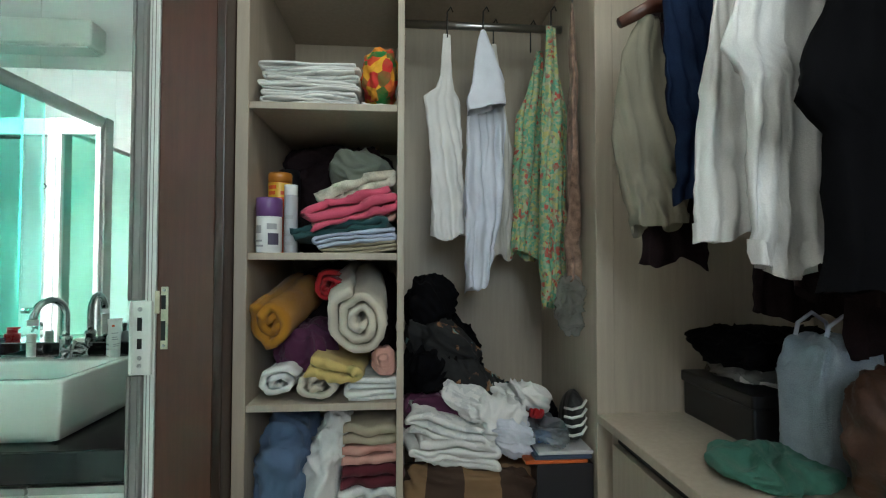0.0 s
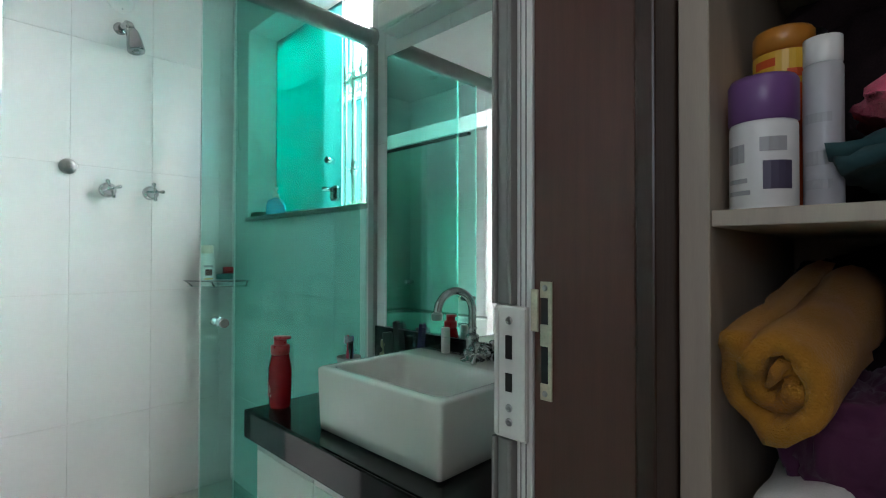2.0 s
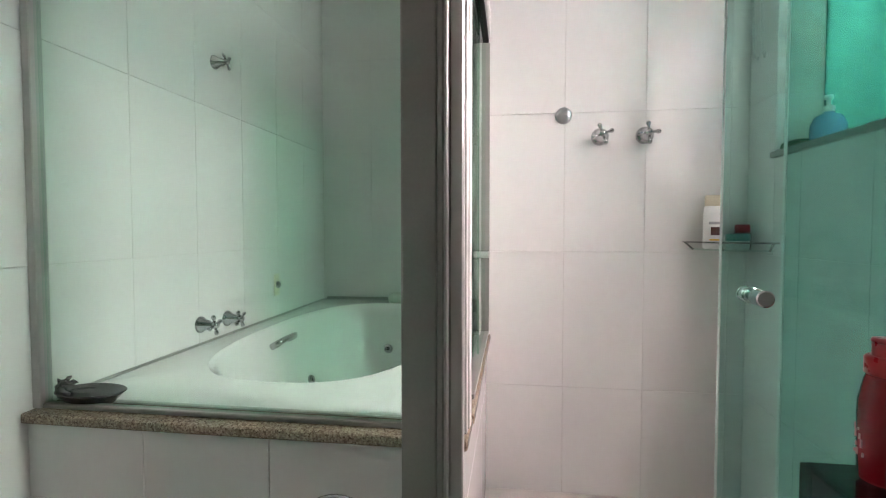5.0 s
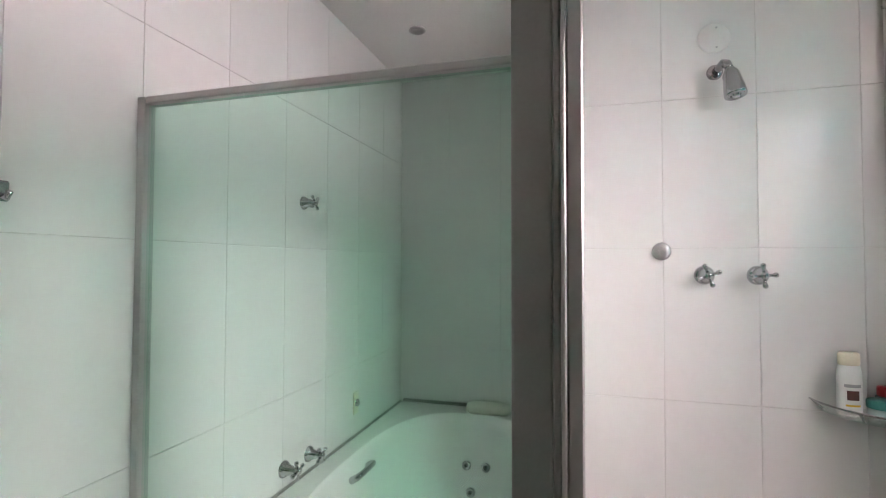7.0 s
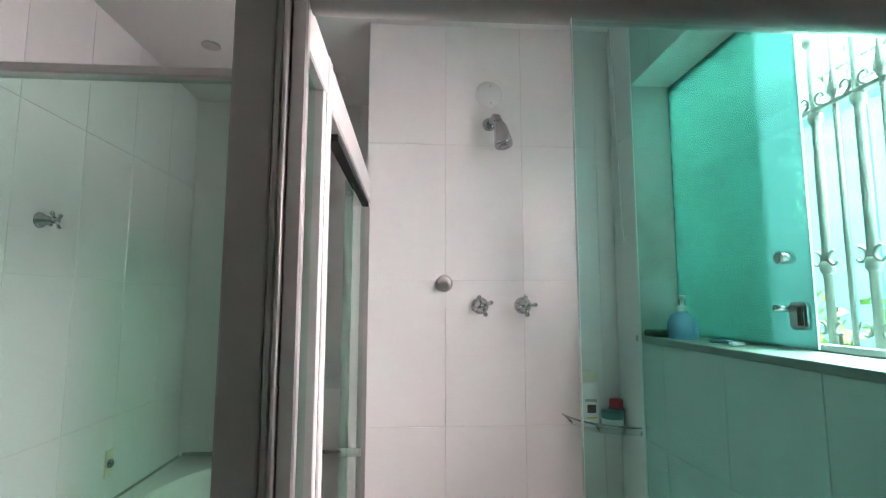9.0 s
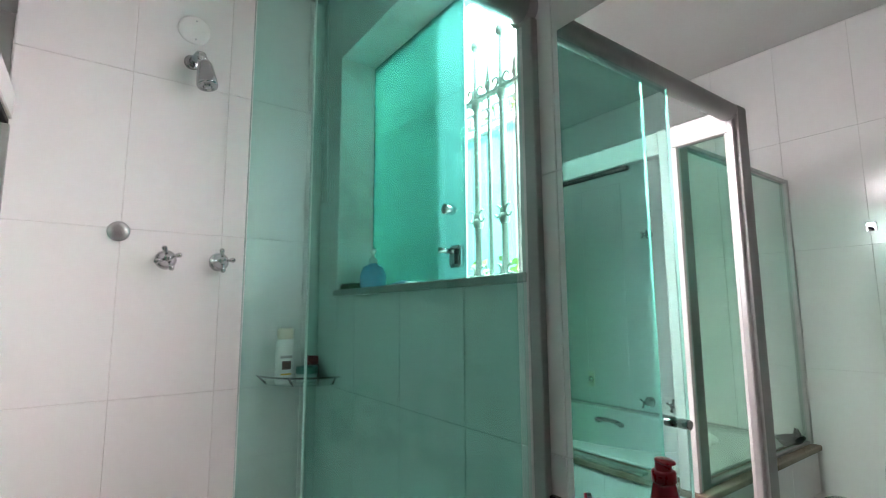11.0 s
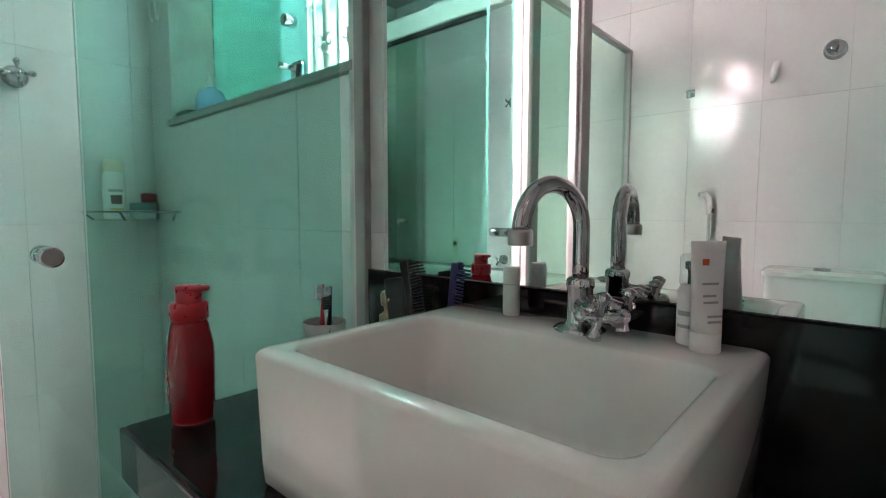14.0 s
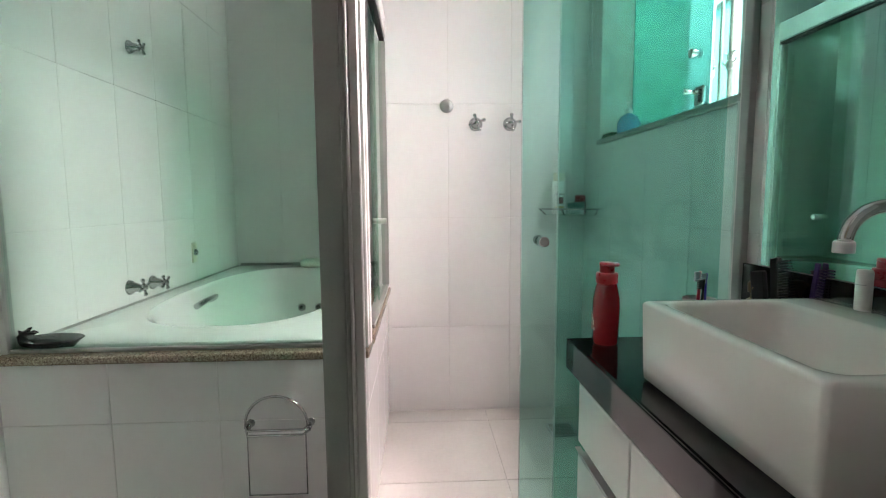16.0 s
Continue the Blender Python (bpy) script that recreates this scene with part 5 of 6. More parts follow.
def fabric(name, color, var=0.1, scale=9, bump=0.10, rough=0.9):
    return surf(name, color, rough, var=var, scale=scale, fine=420, bump=bump, sheen=0.12 if max(color) > 0.05 else 0.0, spec=0.15 if max(color) > 0.05 else 0.06)


def printed(name, colors, scale):
    return speckle(name, colors, scale, 0.85)


F_WHITE = fabric("white_cotton", (0.70, 0.69, 0.68))
F_WHITE2 = fabric("bluish_white_cotton", (0.62, 0.64, 0.72))
F_CREAM = fabric("cream_terry", (0.62, 0.57, 0.47), 0.08, 14, 0.45)
F_MUSTARD = fabric("mustard_terry", (0.42, 0.19, 0.02), 0.12, 14, 0.6)
F_RED = fabric("red_cloth", (0.40, 0.02, 0.025))
F_PURPLE = fabric("purple_cloth", (0.075, 0.022, 0.055))
F_YELLOW = fabric("pale_yellow_cloth", (0.60, 0.46, 0.17))
F_PINK = fabric("pink_terry", (0.62, 0.10, 0.17), 0.12, 14, 0.6)
F_PALEPINK = fabric("pale_pink_cloth", (0.58, 0.32, 0.27))
F_TEAL = fabric("dark_teal_cloth", (0.03, 0.075, 0.08))
F_SKY = fabric("pale_blue_cloth", (0.42, 0.46, 0.58))
F_SAGE = fabric("grey_green_cloth", (0.19, 0.21, 0.17))
F_OLIVE = fabric("beige_cloth", (0.42, 0.37, 0.27))
F_BLUE = fabric("denim_blue_cloth", (0.10, 0.15, 0.25))
F_DENIM = fabric("dark_denim", (0.010, 0.018, 0.045), 0.25, 20)
F_KHAKI = fabric("khaki_twill", (0.22, 0.20, 0.15))
F_BLACK = fabric("black_cloth", (0.004, 0.004, 0.005))
F_MAROON = fabric("maroon_cloth", (0.10, 0.02, 0.03))
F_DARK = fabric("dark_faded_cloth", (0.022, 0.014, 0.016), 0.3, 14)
F_BROWN = fabric("brown_lace", (0.26, 0.165, 0.12), 0.4, 45)
F_FLORAL = printed("floral_print", [(0.08, 0.24, 0.17), (0.10, 0.33, 0.22), (0.44, 0.38, 0.13), (0.09, 0.29, 0.19), (0.42, 0.38, 0.24), (0.10, 0.33, 0.22), (0.36, 0.07, 0.05)], 95)
F_CARNIVAL = printed("red_yellow_green_print", [(0.02, 0.16, 0.03), (0.55, 0.02, 0.02), (0.70, 0.38, 0.02), (0.55, 0.02, 0.02), (0.02, 0.16, 0.03)], 30)
F_STRIPE = printed("striped_white_linen", [(0.45, 0.46, 0.48), (0.66, 0.66, 0.65), (0.70, 0.69, 0.67)], 60)
F_MOTTLE = printed("black_print_cloth", [(0.006, 0.006, 0.007), (0.008, 0.008, 0.009)] * 8 + [(0.25, 0.12, 0.05), (0.14, 0.28, 0.28)], 45)
M_BAG = glass("clear_plastic_film", (0.86, 0.88, 0.9), 0.14, milk=0.3)


def checked(name, a, b, size):
    m = bpy.data.materials.new(name)
    m.use_nodes = True
    n, l = m.node_tree.nodes, m.node_tree.links
    geo, ck, ns, mx = (n.new("ShaderNode" + k) for k in ("NewGeometry", "TexChecker", "TexNoise", "VectorMath"))
    ns.inputs["Scale"].default_value = 6
    mx.operation = "MULTIPLY_ADD"
    l.new(geo.outputs["Position"], ns.inputs["Vector"])
    l.new(ns.outputs["Color"], mx.inputs[0])
    mx.inputs[1].default_value = (0.06, 0.06, 0.06)
    l.new(geo.outputs["Position"], mx.inputs[2])
    l.new(mx.outputs[0], ck.inputs["Vector"])
    ck.inputs["Scale"].default_value = 1 / size
    ck.inputs["Color1"].default_value, ck.inputs["Color2"].default_value = (*a, 1), (*b, 1)
    b_ = n["Principled BSDF"]
    l.new(ck.outputs["Color"], b_.inputs["Base Color"])
    b_.inputs["Roughness"].default_value = 0.95
    return m


F_CHECK = checked("brown_checked_wool", (0.20, 0.12, 0.06), (0.05, 0.028, 0.018), 0.10)


def ridge(q):
    return (1 - min(1.0, 2.0 * abs(noise.noise(q)))) ** 1.4


def crease(p, seed, amp, scale):
    """A soft folded displacement of a point of cloth: a slow drift, sharp folds and small wrinkles."""
    q = Vector(p) * scale + Vector((seed * 3.7, seed * 1.3, seed * 7.1))
    a = noise.noise_vector(q * 0.8)
    warp = q + a * 0.7
    r = ridge(warp * 1.1 + Vector((5, 3, 1))) + 0.55 * ridge(warp * 2.3 + Vector((2, 9, 4))) - 0.5
    d = noise.noise_vector(q * 0.5 + Vector((8, 1, 6)))
    if d.length > 1e-6:
        d.normalize()
    return a * amp * 0.9 + d * amp * 0.9 * r


def lump(at, size, seed, amp, scale, e=0.6, nu=104, nv=56, flat=True, tilt=(0, 0)):
    """A crumpled bundle of cloth: a superellipsoid with long folds and small wrinkles, flat underneath. at is the middle of its underside."""
    rings = []
    a, b, c = size[0] / 2, size[1] / 2, size[2] / 2
    rng = random.Random(seed)
    run = Vector((rng.uniform(-1, 1), rng.uniform(-0.5, 0.5), rng.uniform(-0.6, 0.6))).normalized()
    turn = Matrix.Rotation(radians(tilt[0]), 3, "Y") @ Matrix.Rotation(radians(tilt[1]), 3, "X")

    def f(v, k):
        return math.copysign(abs(v) ** k, v)

    for j in range(1, nv):
        t = -math.pi / 2 + math.pi * j / nv
        ring = []
        for i in range(nu):
            q = 2 * math.pi * i / nu
            p = Vector((a * f(math.cos(t), e) * f(math.cos(q), e), b * f(math.cos(t), e) * f(math.sin(q), e), c * f(math.sin(t), e)))
            w = p + Vector(at)
            s = w * scale + Vector((seed * 2.9, seed * 5.1, seed * 1.7))
            s = s - run * (0.62 * s.dot(run))
            wp = s + noise.noise_vector(s * 0.55) * 1.1
            r = ridge(wp * 1.0) + 0.5 * ridge(wp * 2.1 + Vector((3, 1, 7))) + 0.22 * ridge(wp * 4.3 + Vector((1, 4, 2))) - 0.9
            out = Vector((p.x / a, p.y / b, p.z / c)).normalized()
            d = out * (r * amp * 1.5) + noise.noise_vector(s * 0.4 + Vector((7, 2, 5))) * amp * 1.2
            p = turn @ (p + d)
            z = p.z + c
            ring.append((at[0] + p.x, at[1] + p.y, at[2] + (max(z, 0.0008 * (1 + i % 3)) if flat else z)))
        rings.append(ring)
    return skin(rings)


def cloth(name, bm, material, label, category, group="", at=None):
    ob = obj(name, bm, material, None, True)
    return tagged(ob, label, category, group)


def ribbon(center, t, length, place, seed, amp, scale, ny=26, floor_z=None, rag=0.0):
    """A thick sheet whose cross-section follows a line in x and z, drawn along y: a folded or rolled cloth in one piece."""
    n = len(center)
    up, low = [], []
    for k in range(n):
        a, c = center[max(k - 1, 0)], center[min(k + 1, n - 1)]
        dx, dz = c[0] - a[0], c[1] - a[1]
        ln = math.hypot(dx, dz) or 1
        nx, nz = -dz / ln * t / 2, dx / ln * t / 2
        up.append((center[k][0] + nx, center[k][1] + nz, k / n))
        low.append((center[k][0] - nx, center[k][1] - nz, k / n))
    loop = up + low[::-1]
    L = len(loop)
    bm = B()
    vs = []
    for j in range(ny + 1):
        y = length * j / ny
        end = 0.82 if j in (0, ny) else 1.0
        ring = []
        for i, (x, z, f) in enumerate(loop):
            cx, cz = center[i if i < n else L - 1 - i]
            x, z = cx + (x - cx) * end, cz + (z - cz) * end
            yy = y + rag * noise.noise(Vector((f * 9, seed * 3.1, 0.5))) * (1 - j / ny)
            p = Vector((x, yy, z))
            p += crease(Vector((x, yy, z)) + Vector((seed, seed * 0.7, 0)), seed, amp, scale)
            q = place @ p
            if floor_z is not None:
                q.z = max(q.z, floor_z + 0.0006)
            ring.append(bm.verts.new(q))
        vs.append(ring)
    for a, c in zip(vs, vs[1:]):
        for k in range(L):
            bm.faces.new((a[k], c[k], c[(k + 1) % L], a[(k + 1) % L]))
    for ring, flip in ((vs[0], False), (vs[-1], True)):
        for k in range(n - 1):
            q = (ring[k], ring[k + 1], ring[L - 2 - k], ring[L - 1 - k])
            bm.faces.new(q[::-1] if flip else q)
    return bm


def folded(at, size, n, material, label, seed, sag=0.006, group="", turn=0.0, tilt=0.0, name="folded_cloth"):
    """A cloth folded to and fro into n plies, in one piece. at is the middle of its underside."""
    rng = random.Random(seed)
    h = size[2] / n
    line = []
    for k in range(n):
        a0, a1 = -size[0] / 2 * rng.uniform(0.88, 1.0), size[0] / 2 * rng.uniform(0.9, 1.0)
        z = h * (k + 0.5)
        xs = [a0 + (a1 - a0) * i / 18 for i in range(19)]
        if k % 2:
            xs = xs[::-1]
        line += [(x, z) for x in xs]
        if k < n - 1:
            s = 1 if k % 2 == 0 else -1
            line += [(xs[-1] + s * h * 0.55 * math.sin(radians(q)), z + h * 0.5 * (1 - math.cos(radians(q)))) for q in (30, 60, 90, 120, 150)]
    m = Matrix.Translation(at) @ Matrix.Rotation(radians(turn), 4, "Z") @ Matrix.Rotation(radians(tilt), 4, "Y") @ Matrix.Translation((0, -size[1] / 2, 0))
    return cloth(name, ribbon(line, h * 0.86, size[1], m, seed, sag, 10, 24, at[2] if abs(tilt) < 0.1 else None, 0.02), material, label, "cloth", group)


def rolled(at, r, length, turns, material, label, seed, sx=1.0, thick=None, name="rolled_towel", spin=0.0, bump=0.006, rise=0.0, yaw=0.0):
    """A rolled towel: a loose, uneven spiral of thick cloth, drawn along y from its front end."""
    t = thick or r / (turns + 0.55)
    n = int(30 * turns)
    line = []
    for k in range(n + 1):
        f = k / n
        q = spin + 2 * math.pi * turns * f
        rad = (r - t / 2) - (r - t * 0.9) * f
        w = 1 + 0.20 * noise.noise(Vector((math.cos(q) * 1.2, math.sin(q) * 1.2, seed + 0.12 * f * turns))) + 0.10 * noise.noise(Vector((math.cos(q) * 3.0, math.sin(q) * 3.0, seed * 2 + 0.3 * f * turns)))
        line.append((rad * w * math.cos(q) * sx, rad * w * math.sin(q) + r))
    return cloth(name, ribbon(line[::-1], t * 0.70, length, Matrix.Translation(at) @ Matrix.Rotation(radians(yaw), 4, "Z") @ Matrix.Rotation(radians(rise), 4, "X"), seed, bump, 13, 16, at[2], 0.03), material, label, "towel")


def hung(name, at, profile, turn, material, label, seed, thick=0.035, folds=5, amp=0.012, hook=True, group="", hem=False, open_hem=True):
    """A garment on a hanger: profile lists (height below the rod, half width, sideways shift). Its flat side faces local -y."""
    o = thing(name, at, label, "garment", group)
    m = Matrix.Translation(at) @ Matrix.Rotation(radians(turn), 4, "Z")
    NU = 72
    rows = []
    steps = 40
    z0, z1 = profile[0][0], profile[-1][0]
    hs = [p[0] for p in profile]
    for j in range(steps + 1):
        z = z0 + (z1 - z0) * j / steps
        w = float(np.interp(z, hs, [p[1] for p in profile]))
        s = float(np.interp(z, hs, [p[2] for p in profile]))
        f = j / steps
        ring = []
        for i in range(NU):
            q = 2 * math.pi * i / NU
            x = w * math.cos(q)
            fold = Vector((x * folds * 7.5 + 0.6 * math.sin(3 * f + seed), seed * 5.3, f * 0.9))
            wave = (ridge(fold) - 0.45 + 0.35 * noise.noise(fold * 2.3)) * 1.9 * amp * (0.3 + 0.7 * f)
            y = thick * (0.35 + 0.65 * f) * math.copysign(abs(math.sin(q)) ** 0.8, math.sin(q)) * min(1, w / 0.03) + wave
            p = Vector((x + s + 0.35 * wave * f, y, -z - 0.035 * f ** 5 * noise.noise(Vector((x * 14 + seed, math.sin(q), seed)))))
            d = crease(p + Vector(at), seed, amp * 0.8 * (0.4 + f), 11)
            p += Vector((d.x * 0.5, d.y, d.z * (0.3 if j in (0,) else 1.0) * 0.7))
            ring.append(m @ p)
        rows.append(ring)
    part("fabric", skin(rows, cap0=True, cap1=not open_hem), material, o, "", True)
    if hem:
        mid = sum((sum(r, Vector()) / NU for r in rows[-4:]), Vector()) / 4
        band = [[p + (p - mid).normalized() * 0.0035 for p in r] for r in rows[-3:]]
        part("hem", skin(band, cap0=False, cap1=False), material, o, "stitched hem", True)
    if hook:
        top = profile[0][0]
        sh = [m @ Vector((0, 0, -top - 0.01)), m @ Vector((0, 0, -0.035)), m @ Vector((0.0, 0, 0.0)), m @ Vector((0.012, 0, 0.018)), m @ Vector((0.02, 0, 0.004))]
        part("hanger", tube(sh, 0.0025, 6), M_BLACKP, o, "dark wire hanger", True)
    return o


# ---- built-in wardrobe ----
WF, WB_ = -0.476, 0.04
war = thing("wardrobe", (2.86, -0.2, 0), "open beige laminate wardrobe with shelves and a hanging bay", "wardrobe")
part("side_panel", bx(2.390, 2.422, WF, WB_, 0.001, 2.5, 0.0015), M_LAMINATE, war)
part("partition", bx(2.797, 2.815, WF, WB_, 0.001, 2.5, 0.0015), M_LAMINATE, war)
part("end_panel", bx(3.324, 3.373, WF, WB_, 0.001, 2.5, 0.0015), M_LAMINATE, war)
part("back", bx(2.391, 3.96, WB_ + 0.0005, WB_ + 0.012, 0.05, 2.5), M_LAMINATE, war)
for z in (0.42, 0.838, 1.22, 1.605, 2.0, 2.4):
    part("shelf", bx(2.4225, 2.7965, WF + 0.004, WB_ - 0.001, z - 0.018, z, 0.0012), M_LAMINATE, war)
for z in (0.52, 2.1):
    part("shelf", bx(2.8155, 3.3235, WF + 0.004, WB_ - 0.001, z - 0.018, z, 0.0012), M_LAMINATE, war)
part("hanging_rod", tube([(2.8155, -0.2, 1.955), (3.3235, -0.2, 1.955)], 0.0125, 16), M_STEEL, war, "steel hanging rod", True)
for z in range(9):
    part("pin_hole", lathe([(0, 0), (0.0035, 0), (0.0035, 0.0006), (0, 0.0006)], (2.8152, -0.41, 1.66 + 0.032 * z), 8, TO_X), M_DARK, war)

side = thing("hanging_unit", (3.65, -1.0, 0), "beige laminate hanging unit with a drawer chest", "wardrobe")
part("side_panel", bx(3.3735, 3.96, WF + 0.006, WF + 0.024, 0.001, 2.5, 0.001), M_LAMINATE, side)
part("back", bx(3.945, 3.975, -2.6, WF + 0.005, 0.001, 2.5), M_LAMINATE, side)
part("hanging_rod", tube([(3.6, -2.58, 1.93), (3.6, WF + 0.004, 1.93)], 0.0125, 16), M_STEEL, side, "steel hanging rod", True)
part("far_panel", bx(3.36, 3.944, -2.62, -2.601, 0.001, 2.5, 0.001), M_LAMINATE, side)
CT = 0.797
part("chest_top", bx(3.325, 3.944, -2.6, WF + 0.005, CT - 0.022, CT, 0.0015), M_LAMINATE, side)
part("chest_body", bx(3.365, 3.944, -2.6, WF + 0.005, 0.05, CT - 0.0225), M_LAMINATE, side)
part("grip_gap", bx(3.3605, 3.3648, -2.6, -0.52, CT - 0.06, CT - 0.025), M_DARK, side, "dark grip recess")
for y0, y1 in ((-1.15, -0.52), (-1.80, -1.155), (-2.45, -1.805)):
    for z0, z1 in ((0.53, CT - 0.062), (0.29, 0.5), (0.06, 0.26)):
        part("drawer_front", bx(3.345, 3.363, y0, y1, z0, z1, 0.0015), M_LAMINATE, side)

# ---- top shelf ----
for k in range(5):
    folded((2.565, -0.27, 1.6055 + 0.0235 * k), (0.255 - 0.006 * (k % 2), 0.33, 0.0245), 3, F_STRIPE if k % 2 else F_WHITE, "folded white linen in a neat stack", 10 + k, 0.007, "linen stack")
cloth("printed_cloth", lump((2.752, -0.36, 1.62), (0.095, 0.16, 0.16), 3, 0.012, 14, 0.8), F_CARNIVAL, "red, yellow and green printed cloth bundle", "cloth")
folded((2.745, -0.36, 1.6055), (0.095, 0.16, 0.015), 2, F_WHITE, "small folded white cloth under the bundle", 21, 0.003)

# ---- second shelf: cans and clothes ----
z = 1.2205
can = [(0, 0), (0.030, 0), (0.0325, 0.004), (0.0325, 0.09), (0.031, 0.095), (0, 0.095)]
bottle("spray_can", (2.462, -0.425, z), can, M_PVC, "white spray can with a purple cap", "can", [(0.031, 0.094), (0.0335, 0.096), (0.0335, 0.138), (0.031, 0.143), (0, 0.144)], plain("purple_cap", (0.16, 0.07, 0.22), 0.35), group="spray cans",
       bars=[(-150, -100, 0.015, 0.02, 0.0329, M_GREYP), (-150, -105, 0.028, 0.033, 0.0329, M_GREYP), (-150, -110, 0.05, 0.07, 0.0329, M_GREYP), (-80, -30, 0.02, 0.05, 0.0329, plain("dark_print", (0.06, 0.05, 0.09), 0.5)), (-85, -40, 0.06, 0.075, 0.0329, M_GREYP)])
bottle("spray_can", (2.466, -0.33, z), [(0, 0), (0.030, 0), (0.032, 0.004), (0.032, 0.19), (0.026, 0.2), (0, 0.2)], M_ORANGEP, "orange spray can with a yellow band and orange cap", "can", [(0.027, 0.198), (0.0325, 0.2), (0.0325, 0.222), (0.03, 0.226), (0, 0.227)], plain("orange_cap", (0.55, 0.22, 0.03), 0.35), group="spray cans",
       bars=[(-170, -10, 0.155, 0.196, 0.0324, M_YELLOWP), (-140, -100, 0.162, 0.172, 0.0328, M_ORANGEP), (-140, -95, 0.178, 0.188, 0.0328, M_ORANGEP), (-75, -40, 0.162, 0.172, 0.0328, M_ORANGEP), (-110, -90, 0.13, 0.15, 0.0324, M_BLACKP)])
bottle("spray_can", (2.512, -0.40, z), [(0, 0), (0.0165, 0), (0.018, 0.003), (0.018, 0.15), (0.016, 0.155), (0, 0.156)], plain("pale_grey_can", (0.42, 0.42, 0.44), 0.35), "slim pale grey spray can", "can", [(0.0165, 0.154), (0.0175, 0.156), (0.0175, 0.182), (0, 0.184)], M_PVC, group="spray cans",
       bars=[(-140, -60, 0.02, 0.03, 0.0184, M_GREYP), (-140, -70, 0.045, 0.06, 0.0184, M_GREYP), (-140, -60, 0.09, 0.1, 0.0184, M_GREYP)])
bottle("spray_can", (2.47, -0.24, z), [(0, 0), (0.030, 0), (0.032, 0.004), (0.032, 0.22), (0.03, 0.25), (0, 0.252)], M_BLACKP, "dark spray can at the back of the shelf", "can", group="spray cans")
folded((2.70, -0.30, z), (0.20, 0.30, 0.032), 3, F_OLIVE, "folded beige cloth at the bottom of the pile", 31, 0.009, "clothes pile", 0, -3)
folded((2.68, -0.325, z + 0.022), (0.22, 0.27, 0.036), 3, F_SKY, "folded pale blue shirt with white piping", 32, 0.012, "clothes pile", 4, -8)
folded((2.655, -0.29, z + 0.042), (0.24, 0.30, 0.042), 2, F_TEAL, "folded dark teal cloth", 33, 0.016, "clothes pile", -3, -7)
folded((2.68, -0.29, z + 0.072), (0.22, 0.28, 0.028), 2, F_PALEPINK, "folded cream and pink cloth", 34, 0.013, "clothes pile", 0, -10)
folded((2.676, -0.31, z + 0.090), (0.215, 0.28, 0.062), 3, F_PINK, "folded bright pink terry towel", 35, 0.026, "clothes pile", 2, -14)
folded((2.69, -0.30, z + 0.140), (0.185, 0.27, 0.055), 2, fabric("cream_printed_cotton", (0.56, 0.53, 0.43), 0.3, 30), "folded cream towel with faded print", 36, 0.030, "clothes pile", -2, -24)
cloth("crumpled_cloth", lump((2.70, -0.24, z + 0.175), (0.16, 0.2, 0.125), 7, 0.018, 13, 0.8), F_SAGE, "crumpled grey green clothes on the pile", "cloth")
# dark clothes, spread over the whole shelf back to deepen its shade
cloth("crumpled_cloth", lump((2.61, -0.08, z), (0.35, 0.21, 0.345), 8, 0.018, 12, 0.45), F_DARK, "dark faded clothes filling the back, deepening its shade", "cloth")

# ---- third shelf: rolled towels ----
z = 0.8385
rolled((2.478, -0.45, z + 0.120), 0.082, 0.32, 1.9, F_MUSTARD, "mustard terry towel rolled up", 1.0, 0.70, spin=2.2, bump=0.008, rise=13, yaw=-8)
rolled((2.605, -0.36, z + 0.245), 0.046, 0.30, 2.0, F_RED, "red cloth rolled up behind the towels", 2.0, 1.15, spin=1.0, bump=0.014)
rolled((2.700, -0.455, z + 0.105), 0.105, 0.36, 2.7, F_CREAM, "thick cream bath towel rolled up", 3.0, 0.86, spin=1.9, bump=0.010, rise=13, yaw=2)
cloth("crumpled_cloth", lump((2.545, -0.31, z + 0.062), (0.165, 0.25, 0.125), 11, 0.014, 16, 0.75), F_PURPLE, "folded dark purple cloth", "cloth")
# again dark clothes across the back, so the cavity reads as shaded
cloth("crumpled_cloth", lump((2.61, -0.08, z), (0.35, 0.2, 0.345), 12, 0.015, 12, 0.45), F_DARK, "dark faded clothes filling the back, deepening its shade", "cloth")
folded((2.625, -0.345, z + 0.062), (0.12, 0.24, 0.052), 2, F_YELLOW, "folded pale yellow cloth", 41, 0.013, "", 0, 12)
rolled((2.497, -0.455, z), 0.050, 0.30, 1.7, F_WHITE, "off-white towel loosely rolled", 4.0, 1.25, spin=0.4)
rolled((2.600, -0.462, z), 0.047, 0.30, 1.4, F_CREAM, "cream towel loosely rolled", 5.0, 1.5, spin=2.6)
folded((2.735, -0.33, z), (0.12, 0.26, 0.062), 4, F_STRIPE, "stack of folded white cloths", 42, 0.009)
cloth("crumpled_cloth", lump((2.765, -0.40, z + 0.06), (0.055, 0.12, 0.07), 13, 0.009, 20, 0.8), F_PALEPINK, "small pale pink cloth tucked in", "cloth")

